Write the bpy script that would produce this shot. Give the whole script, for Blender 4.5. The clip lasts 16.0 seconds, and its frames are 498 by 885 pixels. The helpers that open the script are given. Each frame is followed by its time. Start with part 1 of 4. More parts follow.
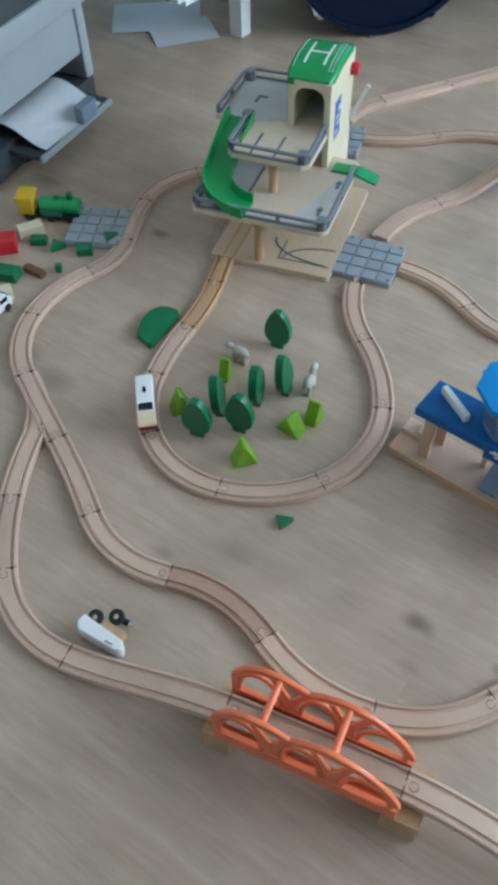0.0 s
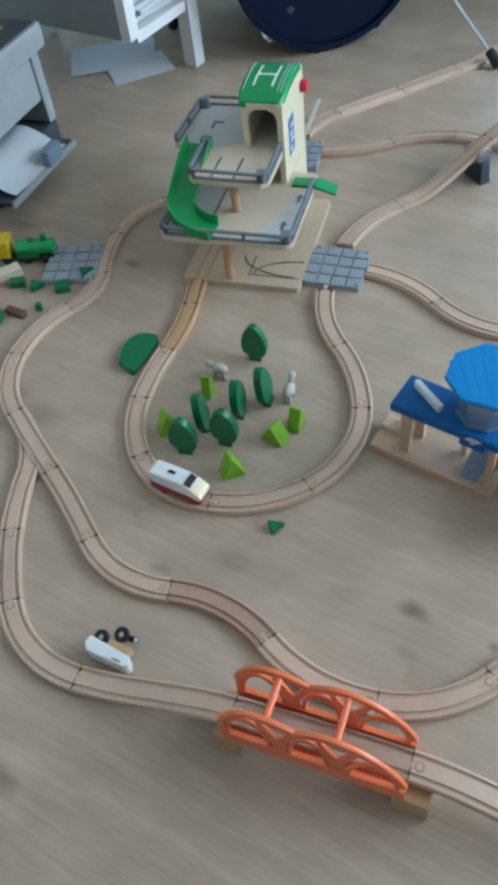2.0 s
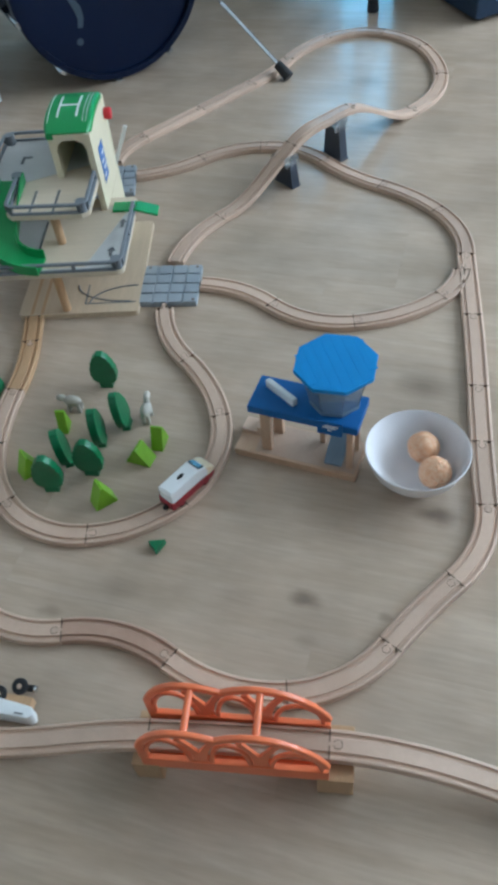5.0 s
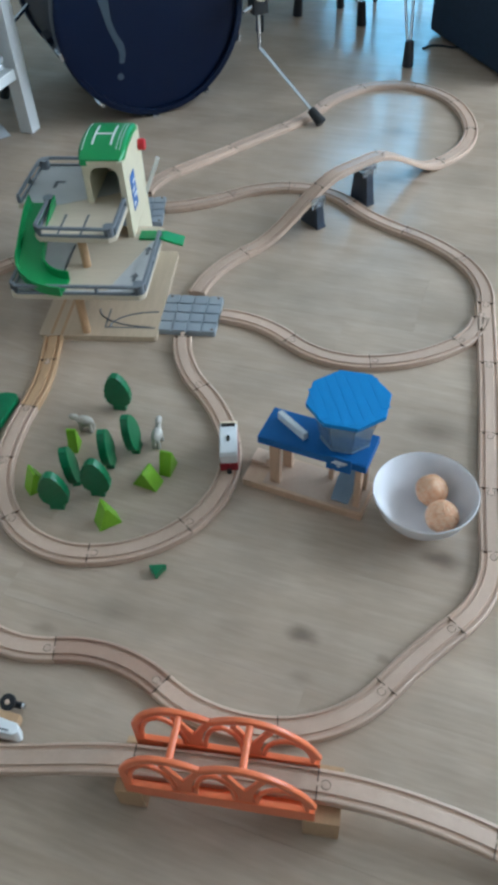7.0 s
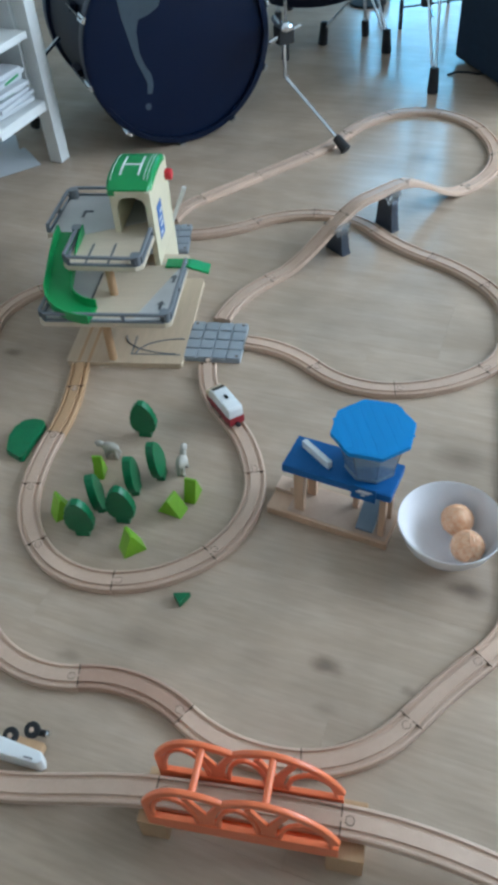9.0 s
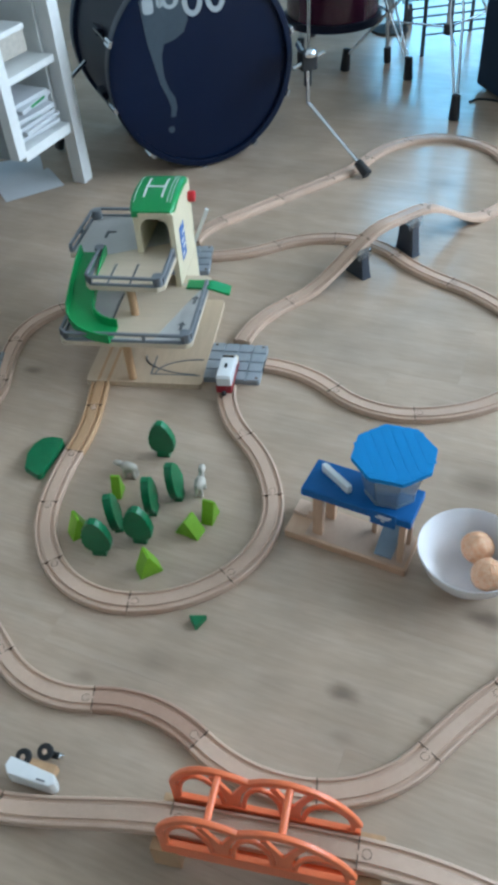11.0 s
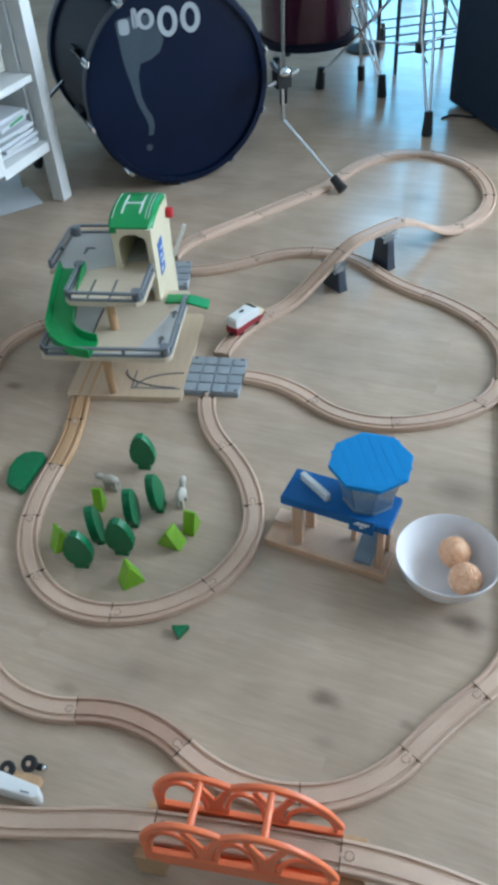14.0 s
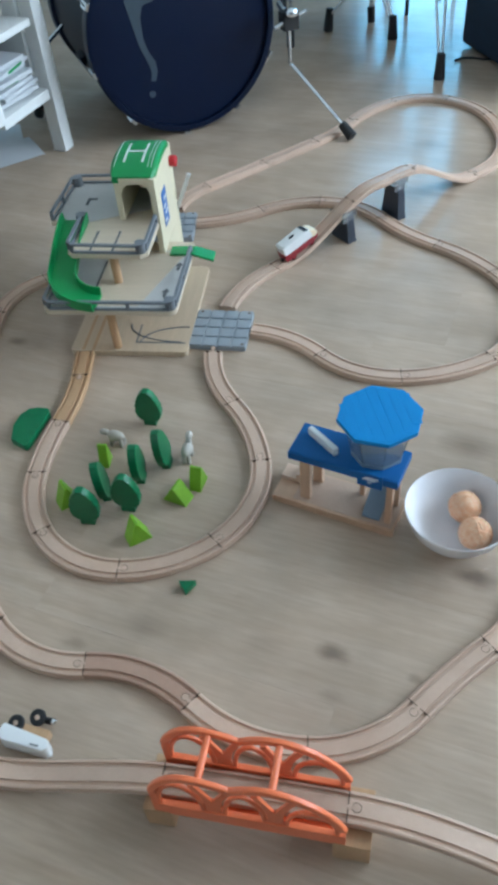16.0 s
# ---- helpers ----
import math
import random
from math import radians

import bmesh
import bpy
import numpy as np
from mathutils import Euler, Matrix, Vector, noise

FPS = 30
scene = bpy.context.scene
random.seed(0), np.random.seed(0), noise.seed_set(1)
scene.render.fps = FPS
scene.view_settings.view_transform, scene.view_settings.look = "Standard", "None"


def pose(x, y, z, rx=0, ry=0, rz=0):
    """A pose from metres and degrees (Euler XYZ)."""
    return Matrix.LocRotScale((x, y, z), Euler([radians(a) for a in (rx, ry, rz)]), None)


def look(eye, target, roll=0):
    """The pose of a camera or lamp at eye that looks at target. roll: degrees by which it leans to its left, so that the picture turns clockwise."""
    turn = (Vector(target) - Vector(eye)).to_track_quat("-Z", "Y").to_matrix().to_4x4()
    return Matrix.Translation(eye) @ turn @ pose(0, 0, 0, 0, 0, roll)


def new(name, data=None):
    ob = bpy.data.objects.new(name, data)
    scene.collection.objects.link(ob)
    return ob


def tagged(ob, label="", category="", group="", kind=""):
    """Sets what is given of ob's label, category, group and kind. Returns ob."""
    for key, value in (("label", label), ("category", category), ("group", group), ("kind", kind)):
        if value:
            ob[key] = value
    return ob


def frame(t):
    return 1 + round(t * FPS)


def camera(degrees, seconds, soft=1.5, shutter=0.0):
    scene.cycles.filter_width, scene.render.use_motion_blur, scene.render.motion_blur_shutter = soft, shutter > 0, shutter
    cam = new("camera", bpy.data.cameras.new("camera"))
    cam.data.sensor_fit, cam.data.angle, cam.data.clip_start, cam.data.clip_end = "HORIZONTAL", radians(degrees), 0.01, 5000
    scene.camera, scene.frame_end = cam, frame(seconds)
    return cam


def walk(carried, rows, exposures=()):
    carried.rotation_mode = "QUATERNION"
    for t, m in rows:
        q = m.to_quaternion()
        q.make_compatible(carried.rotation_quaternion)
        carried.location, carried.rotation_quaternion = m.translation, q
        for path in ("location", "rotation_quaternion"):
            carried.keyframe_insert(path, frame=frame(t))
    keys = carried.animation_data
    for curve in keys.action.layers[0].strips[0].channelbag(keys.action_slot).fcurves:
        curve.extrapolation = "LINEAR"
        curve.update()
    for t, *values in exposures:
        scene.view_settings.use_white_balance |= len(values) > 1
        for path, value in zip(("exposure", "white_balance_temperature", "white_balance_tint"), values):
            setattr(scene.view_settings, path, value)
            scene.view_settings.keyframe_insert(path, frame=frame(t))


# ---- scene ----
cam = camera(35.12, 16.0, soft=4.4, shutter=0.3)
PATH = [
    (0, (0.0782, -0.1372, 0.9581), (-0.0494, 0.4741, 0.1771), -2.21),
    (0.5, (0.1094, -0.1384, 0.9569), (-0.0107, 0.4865, 0.1855), -4.61),
    (1, (0.0909, -0.1484, 0.9774), (-0.0304, 0.4801, 0.2091), -5.27),
    (1.5, (0.1046, -0.1575, 0.9711), (-0.0423, 0.4501, 0.1906), -8.86),
    (2, (0.1185, -0.1648, 0.9787), (-0.0208, 0.4634, 0.2132), -8.78),
    (2.5, (0.1169, -0.1691, 0.9831), (-0.0099, 0.4701, 0.2245), -7.97),
    (3, (0.1223, -0.1797, 0.9763), (0.029, 0.4828, 0.2331), -6.55),
    (3.5, (0.1174, -0.1598, 0.969), (0.0021, 0.4611, 0.1936), -9.24),
    (4, (0.1217, -0.1586, 0.9609), (0.1373, 0.4634, 0.178), -5.8),
    (4.5, (0.1127, -0.1761, 0.9802), (0.1476, 0.4545, 0.2049), -7.34),
    (7, (0.1133, -0.1942, 0.9677), (0.1432, 0.4917, 0.2406), -3.49),
    (7.5, (0.114, -0.2016, 0.97), (0.121, 0.4779, 0.2364), -4.84),
    (8, (0.106, -0.1975, 0.9734), (0.1158, 0.4866, 0.2441), -3.81),
    (8.5, (0.1107, -0.1926, 0.9776), (0.1319, 0.4851, 0.2426), -4.28),
    (9, (0.1145, -0.187, 0.98), (0.1157, 0.5187, 0.2715), -4.98),
    (11.5, (0.1025, -0.1804, 0.9803), (0.0888, 0.5439, 0.291), -4.53),
    (12, (0.1026, -0.184, 0.9818), (0.0995, 0.5347, 0.2865), -3.44),
    (12.5, (0.1109, -0.1903, 0.9779), (0.0934, 0.5227, 0.277), -5.79),
    (13, (0.1079, -0.1933, 0.9855), (0.1178, 0.5284, 0.2933), -4.2),
    (13.5, (0.117, -0.1973, 0.9875), (0.1229, 0.5332, 0.3046), -4.72),
    (14, (0.1113, -0.1979, 0.9848), (0.1201, 0.5387, 0.3084), -4.42),
    (14.5, (0.1079, -0.1924, 0.9855), (0.0926, 0.533, 0.2973), -4.57),
    (15, (0.1075, -0.189, 0.9816), (0.0866, 0.5422, 0.2997), -4.93),
    (15.5, (0.1225, -0.1846, 0.967), (0.0992, 0.5293, 0.2671), -7.08),
    (16, (0.1149, -0.1874, 0.968), (0.1072, 0.5124, 0.2537), -5.67),
]
EXPOSURE = [(0.0, -0.18), (3.5, -0.20), (4.5, -0.28), (7.0, -0.28), (9.0, -0.22), (11.5, -0.10), (16.0, -0.10)]
walk(cam, [(t, look(eye, target, roll)) for t, eye, target, roll in PATH], EXPOSURE)

# ---- world, sun, large lights ----
world = bpy.data.worlds.new("world")
scene.world = world
world.use_nodes = True
wn = world.node_tree.nodes
sky = wn.new("ShaderNodeTexSky")
sky.sky_type, sky.sun_disc = "NISHITA", False
sky.sun_elevation, sky.sun_rotation = radians(35), radians(25)
world.node_tree.links.new(sky.outputs[0], wn["Background"].inputs[0])
wn["Background"].inputs[1].default_value = 0.06


def window_light(name, m, w, h, power, colour):
    """Daylight of the sky in a window's opening."""
    lamp = bpy.data.lights.new(name, "AREA")
    lamp.shape, lamp.size, lamp.size_y, lamp.energy, lamp.color = "RECTANGLE", w, h, power, colour
    ob = new(name, lamp)
    ob.matrix_world = m
    return ob


# room: x from -1.5 to 3.4, y from -2.6 to 5.2, ceiling at 2.5
X0, X1, Y0, Y1, TOP = -1.5, 3.4, -2.6, 5.2, 2.5
window_light("garden_door_daylight", look((1.4, Y1 - 0.03, 1.15), (1.0, 0, 0.5)), 0.7, 2.1, 38, (0.14, 0.58, 1.0))
window_light("side_window_daylight", look((X1 - 0.03, 1.1, 1.62), (0, 0.7, 0.2)), 3.2, 1.6, 180, (0.625, 0.81, 1.0))

# ---- materials ----


def mat(name, colour, rough=0.5, metal=0.0, vary=0.06, scale=30.0, bump=0.0, bscale=200.0, stretch=(1, 1, 1), second=None, coat=0.0, glass=0.0, rand=0.0, spec=0.5):
    """A procedural surface: base colour, two scales of variation, roughness wear and fine relief."""
    m = bpy.data.materials.new(name)
    m.use_nodes = True
    nt, b = m.node_tree, m.node_tree.nodes["Principled BSDF"]
    b.inputs["Roughness"].default_value, b.inputs["Metallic"].default_value = rough, metal
    b.inputs["Coat Weight"].default_value = coat
    b.inputs["Specular IOR Level"].default_value = spec
    if glass:
        b.inputs["Transmission Weight"].default_value = glass
    co = nt.nodes.new("ShaderNodeTexCoord")
    mp = nt.nodes.new("ShaderNodeMapping")
    mp.inputs["Scale"].default_value = stretch
    nt.links.new(co.outputs["Object"], mp.inputs[0])
    last = None
    dark = second or tuple(c * 0.62 for c in colour)
    mix_in = (*colour, 1)
    for i, (sc, amt) in enumerate(((scale, vary), (scale * 6.3, vary * 0.7))):
        n = nt.nodes.new("ShaderNodeTexNoise")
        n.inputs["Scale"].default_value, n.inputs["Detail"].default_value = sc, 5
        nt.links.new(mp.outputs[0], n.inputs["Vector"])
        ramp = nt.nodes.new("ShaderNodeMapRange")
        ramp.inputs["From Min"].default_value, ramp.inputs["From Max"].default_value = 0.35, 0.75
        ramp.inputs["To Max"].default_value = min(1.0, amt * 6)
        nt.links.new(n.outputs["Fac"], ramp.inputs["Value"])
        mx = nt.nodes.new("ShaderNodeMix")
        mx.data_type = "RGBA"
        mx.inputs[7].default_value = (*dark, 1)
        if last is None:
            mx.inputs[6].default_value = mix_in
        else:
            nt.links.new(last, mx.inputs[6])
        nt.links.new(ramp.outputs[0], mx.inputs[0])
        last = mx.outputs[2]
    if rand:
        oi = nt.nodes.new("ShaderNodeObjectInfo")
        rr = nt.nodes.new("ShaderNodeMapRange")
        rr.inputs["To Min"].default_value, rr.inputs["To Max"].default_value = 1 - rand, 1 + rand
        nt.links.new(oi.outputs["Random"], rr.inputs["Value"])
        hs = nt.nodes.new("ShaderNodeHueSaturation")
        nt.links.new(rr.outputs[0], hs.inputs["Value"])
        nt.links.new(last, hs.inputs["Color"])
        last = hs.outputs[0]
    nt.links.new(last, b.inputs["Base Color"])
    if bump:
        n = nt.nodes.new("ShaderNodeTexNoise")
        n.inputs["Scale"].default_value, n.inputs["Detail"].default_value = bscale, 4
        nt.links.new(mp.outputs[0], n.inputs["Vector"])
        bp = nt.nodes.new("ShaderNodeBump")
        bp.inputs["Strength"].default_value, bp.inputs["Distance"].default_value = bump, 0.001
        nt.links.new(n.outputs["Fac"], bp.inputs["Height"])
        nt.links.new(bp.outputs[0], b.inputs["Normal"])
    return m


def floor_material():
    """Oiled oak boards: long grain, cathedral figure, knots, a satin finish; every board has its own tone."""
    m = bpy.data.materials.new("oak_boards")
    m.use_nodes = True
    nt, b = m.node_tree, m.node_tree.nodes["Principled BSDF"]
    N, L = nt.nodes.new, nt.links.new
    co, oi = N("ShaderNodeTexCoord"), N("ShaderNodeObjectInfo")
    add = N("ShaderNodeVectorMath")
    add.operation = "ADD"
    off = N("ShaderNodeVectorMath")
    off.operation = "SCALE"
    off.inputs[0].default_value = (7.0, 3.0, 5.0)
    L(oi.outputs["Random"], off.inputs["Scale"])
    L(co.outputs["Object"], add.inputs[0])
    L(off.outputs[0], add.inputs[1])
    mp = N("ShaderNodeMapping")
    mp.inputs["Scale"].default_value = (1.0, 9.0, 1.0)
    L(add.outputs[0], mp.inputs[0])
    g1, g2, g3 = N("ShaderNodeTexNoise"), N("ShaderNodeTexNoise"), N("ShaderNodeTexNoise")
    for g, s, d in ((g1, 3.0, 6), (g2, 22.0, 5), (g3, 2.2, 3)):
        g.inputs["Scale"].default_value, g.inputs["Detail"].default_value = s, d
    g1.inputs["Distortion"].default_value = 0.8
    L(mp.outputs[0], g1.inputs["Vector"])
    L(mp.outputs[0], g2.inputs["Vector"])
    L(add.outputs[0], g3.inputs["Vector"])
    r1 = N("ShaderNodeValToRGB")
    r1.color_ramp.elements[0].position, r1.color_ramp.elements[0].color = 0.30, (0.432, 0.320, 0.234, 1)
    r1.color_ramp.elements[1].position, r1.color_ramp.elements[1].color = 0.68, (0.490, 0.373, 0.282, 1)
    e = r1.color_ramp.elements.new(0.5)
    e.color = (0.461, 0.346, 0.258, 1)
    L(g1.outputs["Fac"], r1.inputs[0])
    mx = N("ShaderNodeMix")
    mx.data_type, mx.blend_type = "RGBA", "MULTIPLY"
    r2 = N("ShaderNodeMapRange")
    r2.inputs["From Min"].default_value, r2.inputs["From Max"].default_value = 0.3, 0.7
    r2.inputs["To Min"].default_value, r2.inputs["To Max"].default_value = 0.93, 1.05
    L(g2.outputs["Fac"], r2.inputs["Value"])
    mx.inputs[0].default_value = 1.0
    L(r1.outputs[0], mx.inputs[6])
    L(r2.outputs[0], mx.inputs[7])
    # knots
    vo = N("ShaderNodeTexVoronoi")
    vo.inputs["Scale"].default_value = 1.0
    km = N("ShaderNodeMapping")
    km.inputs["Scale"].default_value = (3.1, 5.2, 1.0)
    L(add.outputs[0], km.inputs[0])
    warp = N("ShaderNodeMix")
    warp.data_type = "VECTOR"
    warp.inputs[0].default_value = 0.06
    L(km.outputs[0], warp.inputs[4])
    L(g3.outputs["Color"], warp.inputs[5])
    L(warp.outputs[1], vo.inputs["Vector"])
    kr = N("ShaderNodeMapRange")
    kr.inputs["From Min"].default_value, kr.inputs["From Max"].default_value = 0.03, 0.17
    kr.inputs["To Min"].default_value, kr.inputs["To Max"].default_value = 0.45, 0.0
    L(vo.outputs["Distance"], kr.inputs["Value"])
    kx = N("ShaderNodeMix")
    kx.data_type = "RGBA"
    kx.inputs[7].default_value = (0.10, 0.062, 0.038, 1)
    L(kr.outputs[0], kx.inputs[0])
    L(mx.outputs[2], kx.inputs[6])
    # single knots that lie in the boards between the tracks, drawn out along the grain
    wm = N("ShaderNodeNewGeometry")
    jitter = N("ShaderNodeTexNoise")
    jitter.inputs["Scale"].default_value, jitter.inputs["Detail"].default_value = 28, 4
    L(wm.outputs["Position"], jitter.inputs["Vector"])
    jm = N("ShaderNodeMix")
    jm.data_type = "VECTOR"
    jm.inputs[0].default_value = 0.018
    L(wm.outputs["Position"], jm.inputs[4])
    L(jitter.outputs["Color"], jm.inputs[5])
    last = kx.outputs[2]
    for x, y, r, depth in ((0.200, 0.350, 0.025, 0.70), (0.411, 0.449, 0.034, 0.75), (-0.332, 1.096, 0.024, 0.6), (0.105, 0.375, 0.030, 0.18), (0.19, 0.29, 0.018, 0.25), (0.30, 0.305, 0.012, 0.45),
                           (-0.05, 0.42, 0.035, 0.25), (-0.30, 0.10, 0.03, 0.5), (-0.15, 0.40, 0.02, 0.35), (0.45, 0.90, 0.03, 0.3)):
        kp = N("ShaderNodeMapping")
        kp.vector_type = "TEXTURE"
        kp.inputs["Location"].default_value = (x, y, 0)
        kp.inputs["Rotation"].default_value = (0, 0, radians(-24.4))
        kp.inputs["Scale"].default_value = (r * 1.0, r * 0.55, 1)
        L(jm.outputs[1], kp.inputs[0])
        kl = N("ShaderNodeVectorMath")
        kl.operation = "LENGTH"
        L(kp.outputs[0], kl.inputs[0])
        ks = N("ShaderNodeMapRange")
        ks.interpolation_type = "SMOOTHSTEP"
        ks.inputs["From Min"].default_value, ks.inputs["From Max"].default_value = 0.1, 1.3
        ks.inputs["To Min"].default_value, ks.inputs["To Max"].default_value = depth, 0.0
        L(kl.outputs["Value"], ks.inputs["Value"])
        km2 = N("ShaderNodeMix")
        km2.data_type = "RGBA"
        km2.inputs[7].default_value = (0.135, 0.092, 0.068, 1)
        L(ks.outputs[0], km2.inputs[0])
        L(last, km2.inputs[6])
        last = km2.outputs[2]
    # broad stains and worn patches
    st = N("ShaderNodeTexNoise")
    st.inputs["Scale"].default_value, st.inputs["Detail"].default_value = 5.5, 6
    L(wm.outputs["Position"], st.inputs["Vector"])
    sr = N("ShaderNodeMapRange")
    sr.inputs["From Min"].default_value, sr.inputs["From Max"].default_value = 0.3, 0.7
    sr.inputs["To Min"].default_value, sr.inputs["To Max"].default_value = 0.84, 1.12
    L(st.outputs["Fac"], sr.inputs["Value"])
    sm = N("ShaderNodeMix")
    sm.data_type, sm.blend_type = "RGBA", "MULTIPLY"
    sm.inputs[0].default_value = 1.0
    L(last, sm.inputs[6])
    L(sr.outputs[0], sm.inputs[7])
    hs = N("ShaderNodeHueSaturation")
    rv = N("ShaderNodeMapRange")
    rv.inputs["To Min"].default_value, rv.inputs["To Max"].default_value = 0.985, 1.015
    L(oi.outputs["Random"], rv.inputs["Value"])
    L(rv.outputs[0], hs.inputs["Value"])
    L(sm.outputs[2], hs.inputs["Color"])
    L(hs.outputs[0], b.inputs["Base Color"])
    b.inputs["Specular IOR Level"].default_value = 0.34
    rr = N("ShaderNodeMapRange")
    rr.inputs["To Min"].default_value, rr.inputs["To Max"].default_value = 0.19, 0.25
    L(g3.outputs["Fac"], rr.inputs["Value"])
    L(rr.outputs[0], b.inputs["Roughness"])
    bp = N("ShaderNodeBump")
    bp.inputs["Strength"].default_value, bp.inputs["Distance"].default_value = 0.03, 0.001
    L(g2.outputs["Fac"], bp.inputs["Height"])
    L(bp.outputs[0], b.inputs["Normal"])
    return m


OAK = floor_material()
BEECH = mat("beech_track", (0.60, 0.420, 0.315), 0.42, vary=0.07, scale=25, bump=0.15, bscale=400, stretch=(1, 1, 1), second=(0.48, 0.315, 0.225), rand=0.15)
BEECH_DARK = mat("aged_beech_track", (0.46, 0.285, 0.205), 0.42, vary=0.07, scale=25, bump=0.15, bscale=400, second=(0.36, 0.21, 0.145))
BEECH_WARM = mat("oiled_beech", (0.55, 0.33, 0.18), 0.40, vary=0.07, scale=18, bump=0.12, bscale=300, stretch=(6, 1, 1), second=(0.40, 0.23, 0.12))
STATION_WOOD = mat("rosy_beech", (0.58, 0.37, 0.245), 0.42, vary=0.07, scale=18, bump=0.12, bscale=300, stretch=(6, 1, 1), second=(0.46, 0.28, 0.18))
PLY = mat("pale_plywood", (0.66, 0.54, 0.40), 0.5, vary=0.04, scale=12, bump=0.1, bscale=250, stretch=(1, 8, 1))
PLYWARM = mat("warm_birch_plywood", (0.60, 0.45, 0.31), 0.5, vary=0.05, scale=12, bump=0.1, bscale=250, stretch=(8, 1, 1))
DECK = mat("printed_deck_grey", (0.56, 0.55, 0.53), 0.5, vary=0.03, scale=15, bump=0.05)
CREAM = mat("cream_lacquer", (0.74, 0.65, 0.46), 0.45, vary=0.03, scale=14)
DARKGAP = mat("joint_shadow_brown", (0.15, 0.095, 0.066), 0.9, vary=0.05)
GREY = mat("grey_plastic", (0.33, 0.36, 0.385), 0.42, vary=0.05, scale=40, bump=0.08)
RAIL = mat("slate_grey_plastic", (0.20, 0.215, 0.235), 0.38, vary=0.05, scale=40)
PRINT = mat("dark_grey_print", (0.16, 0.16, 0.165), 0.6, vary=0.05)
GREEN = mat("green_gloss_plastic", (0.006, 0.31, 0.085), 0.30, spec=0.4, vary=0.04, scale=20, coat=0.2)
DGREEN = mat("dark_green_paint", (0.004, 0.175, 0.066), 0.30, spec=0.45, vary=0.09, scale=60, bump=0.15, bscale=500)
LGREEN = mat("lime_green_paint", (0.21, 0.46, 0.022), 0.40, vary=0.08, scale=60, bump=0.12, bscale=500)
ORANGE = mat("orange_plastic", (0.92, 0.20, 0.075), 0.35, vary=0.04, scale=30, coat=0.15)
BLUE = mat("blue_paint", (0.002, 0.235, 0.56), 0.55, spec=0.25, vary=0.04, scale=30, bump=0.1, bscale=120, stretch=(1, 14, 1))
DBLUE = mat("deep_blue_paint", (0.003, 0.115, 0.34), 0.5, spec=0.3, vary=0.05, scale=30)
CLEAR = mat("clear_plastic", (0.90, 0.94, 0.97), 0.06, vary=0.0, glass=0.95)
WHITE = mat("white_plastic", (0.80, 0.80, 0.79), 0.30, vary=0.02, scale=20, coat=0.2)
BOWL = mat("white_glazed_plastic", (0.86, 0.84, 0.85), 0.25, vary=0.02, scale=9, coat=0.2)
WPAINT = mat("white_furniture_paint", (0.86, 0.87, 0.85), 0.45, vary=0.03, scale=6, bump=0.05)
RED = mat("dark_red_plastic", (0.30, 0.012, 0.022), 0.35, vary=0.04, scale=40)
BRED = mat("bright_red_plastic", (0.62, 0.02, 0.03), 0.4, vary=0.04)
NAVY = mat("navy_drum_film", (0.003, 0.010, 0.034), 0.35, vary=0.05, scale=4, spec=0.25)
BLACK = mat("black_rubber", (0.018, 0.018, 0.020), 0.6, vary=0.08, scale=50, bump=0.1)
SMOKE = mat("black_gloss_window", (0.012, 0.012, 0.014), 0.12, vary=0.0)
SHELL = mat("black_navy_lacquer", (0.006, 0.008, 0.022), 0.5, vary=0.05, scale=4, spec=0.2)
CHROME = mat("chrome_steel", (0.78, 0.82, 0.86), 0.27, metal=1.0, vary=0.03, scale=30)
LOGO = mat("faded_grey_print", (0.055, 0.085, 0.11), 0.4, vary=0.08, scale=12)
LOGOW = mat("pale_grey_print", (0.42, 0.47, 0.50), 0.4, vary=0.05)
PAPER = mat("paper", (0.62, 0.64, 0.66), 0.8, vary=0.02, scale=8)
PRINTER = mat("printer_light_grey", (0.34, 0.37, 0.375), 0.45, vary=0.03, scale=12)
PRINTERD = mat("printer_dark_grey", (0.055, 0.065, 0.075), 0.4, vary=0.05, scale=12)
YELLOW = mat("yellow_paint", (0.72, 0.46, 0.02), 0.4, vary=0.04)
BROWN = mat("brown_wood", (0.17, 0.075, 0.04), 0.55, vary=0.08, scale=60)
SALMON = mat("orange_wicker", (0.76, 0.33, 0.17), 0.6, vary=0.11, scale=170, bump=0.5, bscale=260, second=(0.88, 0.68, 0.46))
FIGURE = mat("pale_carved_wood", (0.58, 0.53, 0.46), 0.6, vary=0.12, scale=80, bump=0.2)
STRAW = mat("grey_beige_carved_wood", (0.50, 0.44, 0.37), 0.65, vary=0.15, scale=90, bump=0.2)
SLATE = mat("dark_slate_plastic", (0.035, 0.045, 0.065), 0.4, vary=0.06, scale=40)
# cream nose plastic, warmed by the wood's reflection put into its colour
NOSE = mat("wood_tinted_cream_plastic", (0.82, 0.67, 0.46), 0.3, vary=0.02)
AMP = mat("navy_carpet_cloth", (0.014, 0.034, 0.068), 0.9, vary=0.1, scale=60, bump=0.3)
WALLM = mat("white_wall_paint", (0.80, 0.78, 0.74), 0.85, vary=0.02, scale=2, bump=0.05)
# dark tone added on the unseen back and near walls to cut bounce light
WALLG = mat("bounce_dimming_wall_grey", (0.20, 0.235, 0.255), 0.85, vary=0.02, scale=2, bump=0.05)
BLUEPRINT = mat("blue_print", (0.015, 0.14, 0.45), 0.4, vary=0.03)
GREYBLUE = mat("grey_blue_plastic", (0.20, 0.27, 0.34), 0.4, vary=0.05)
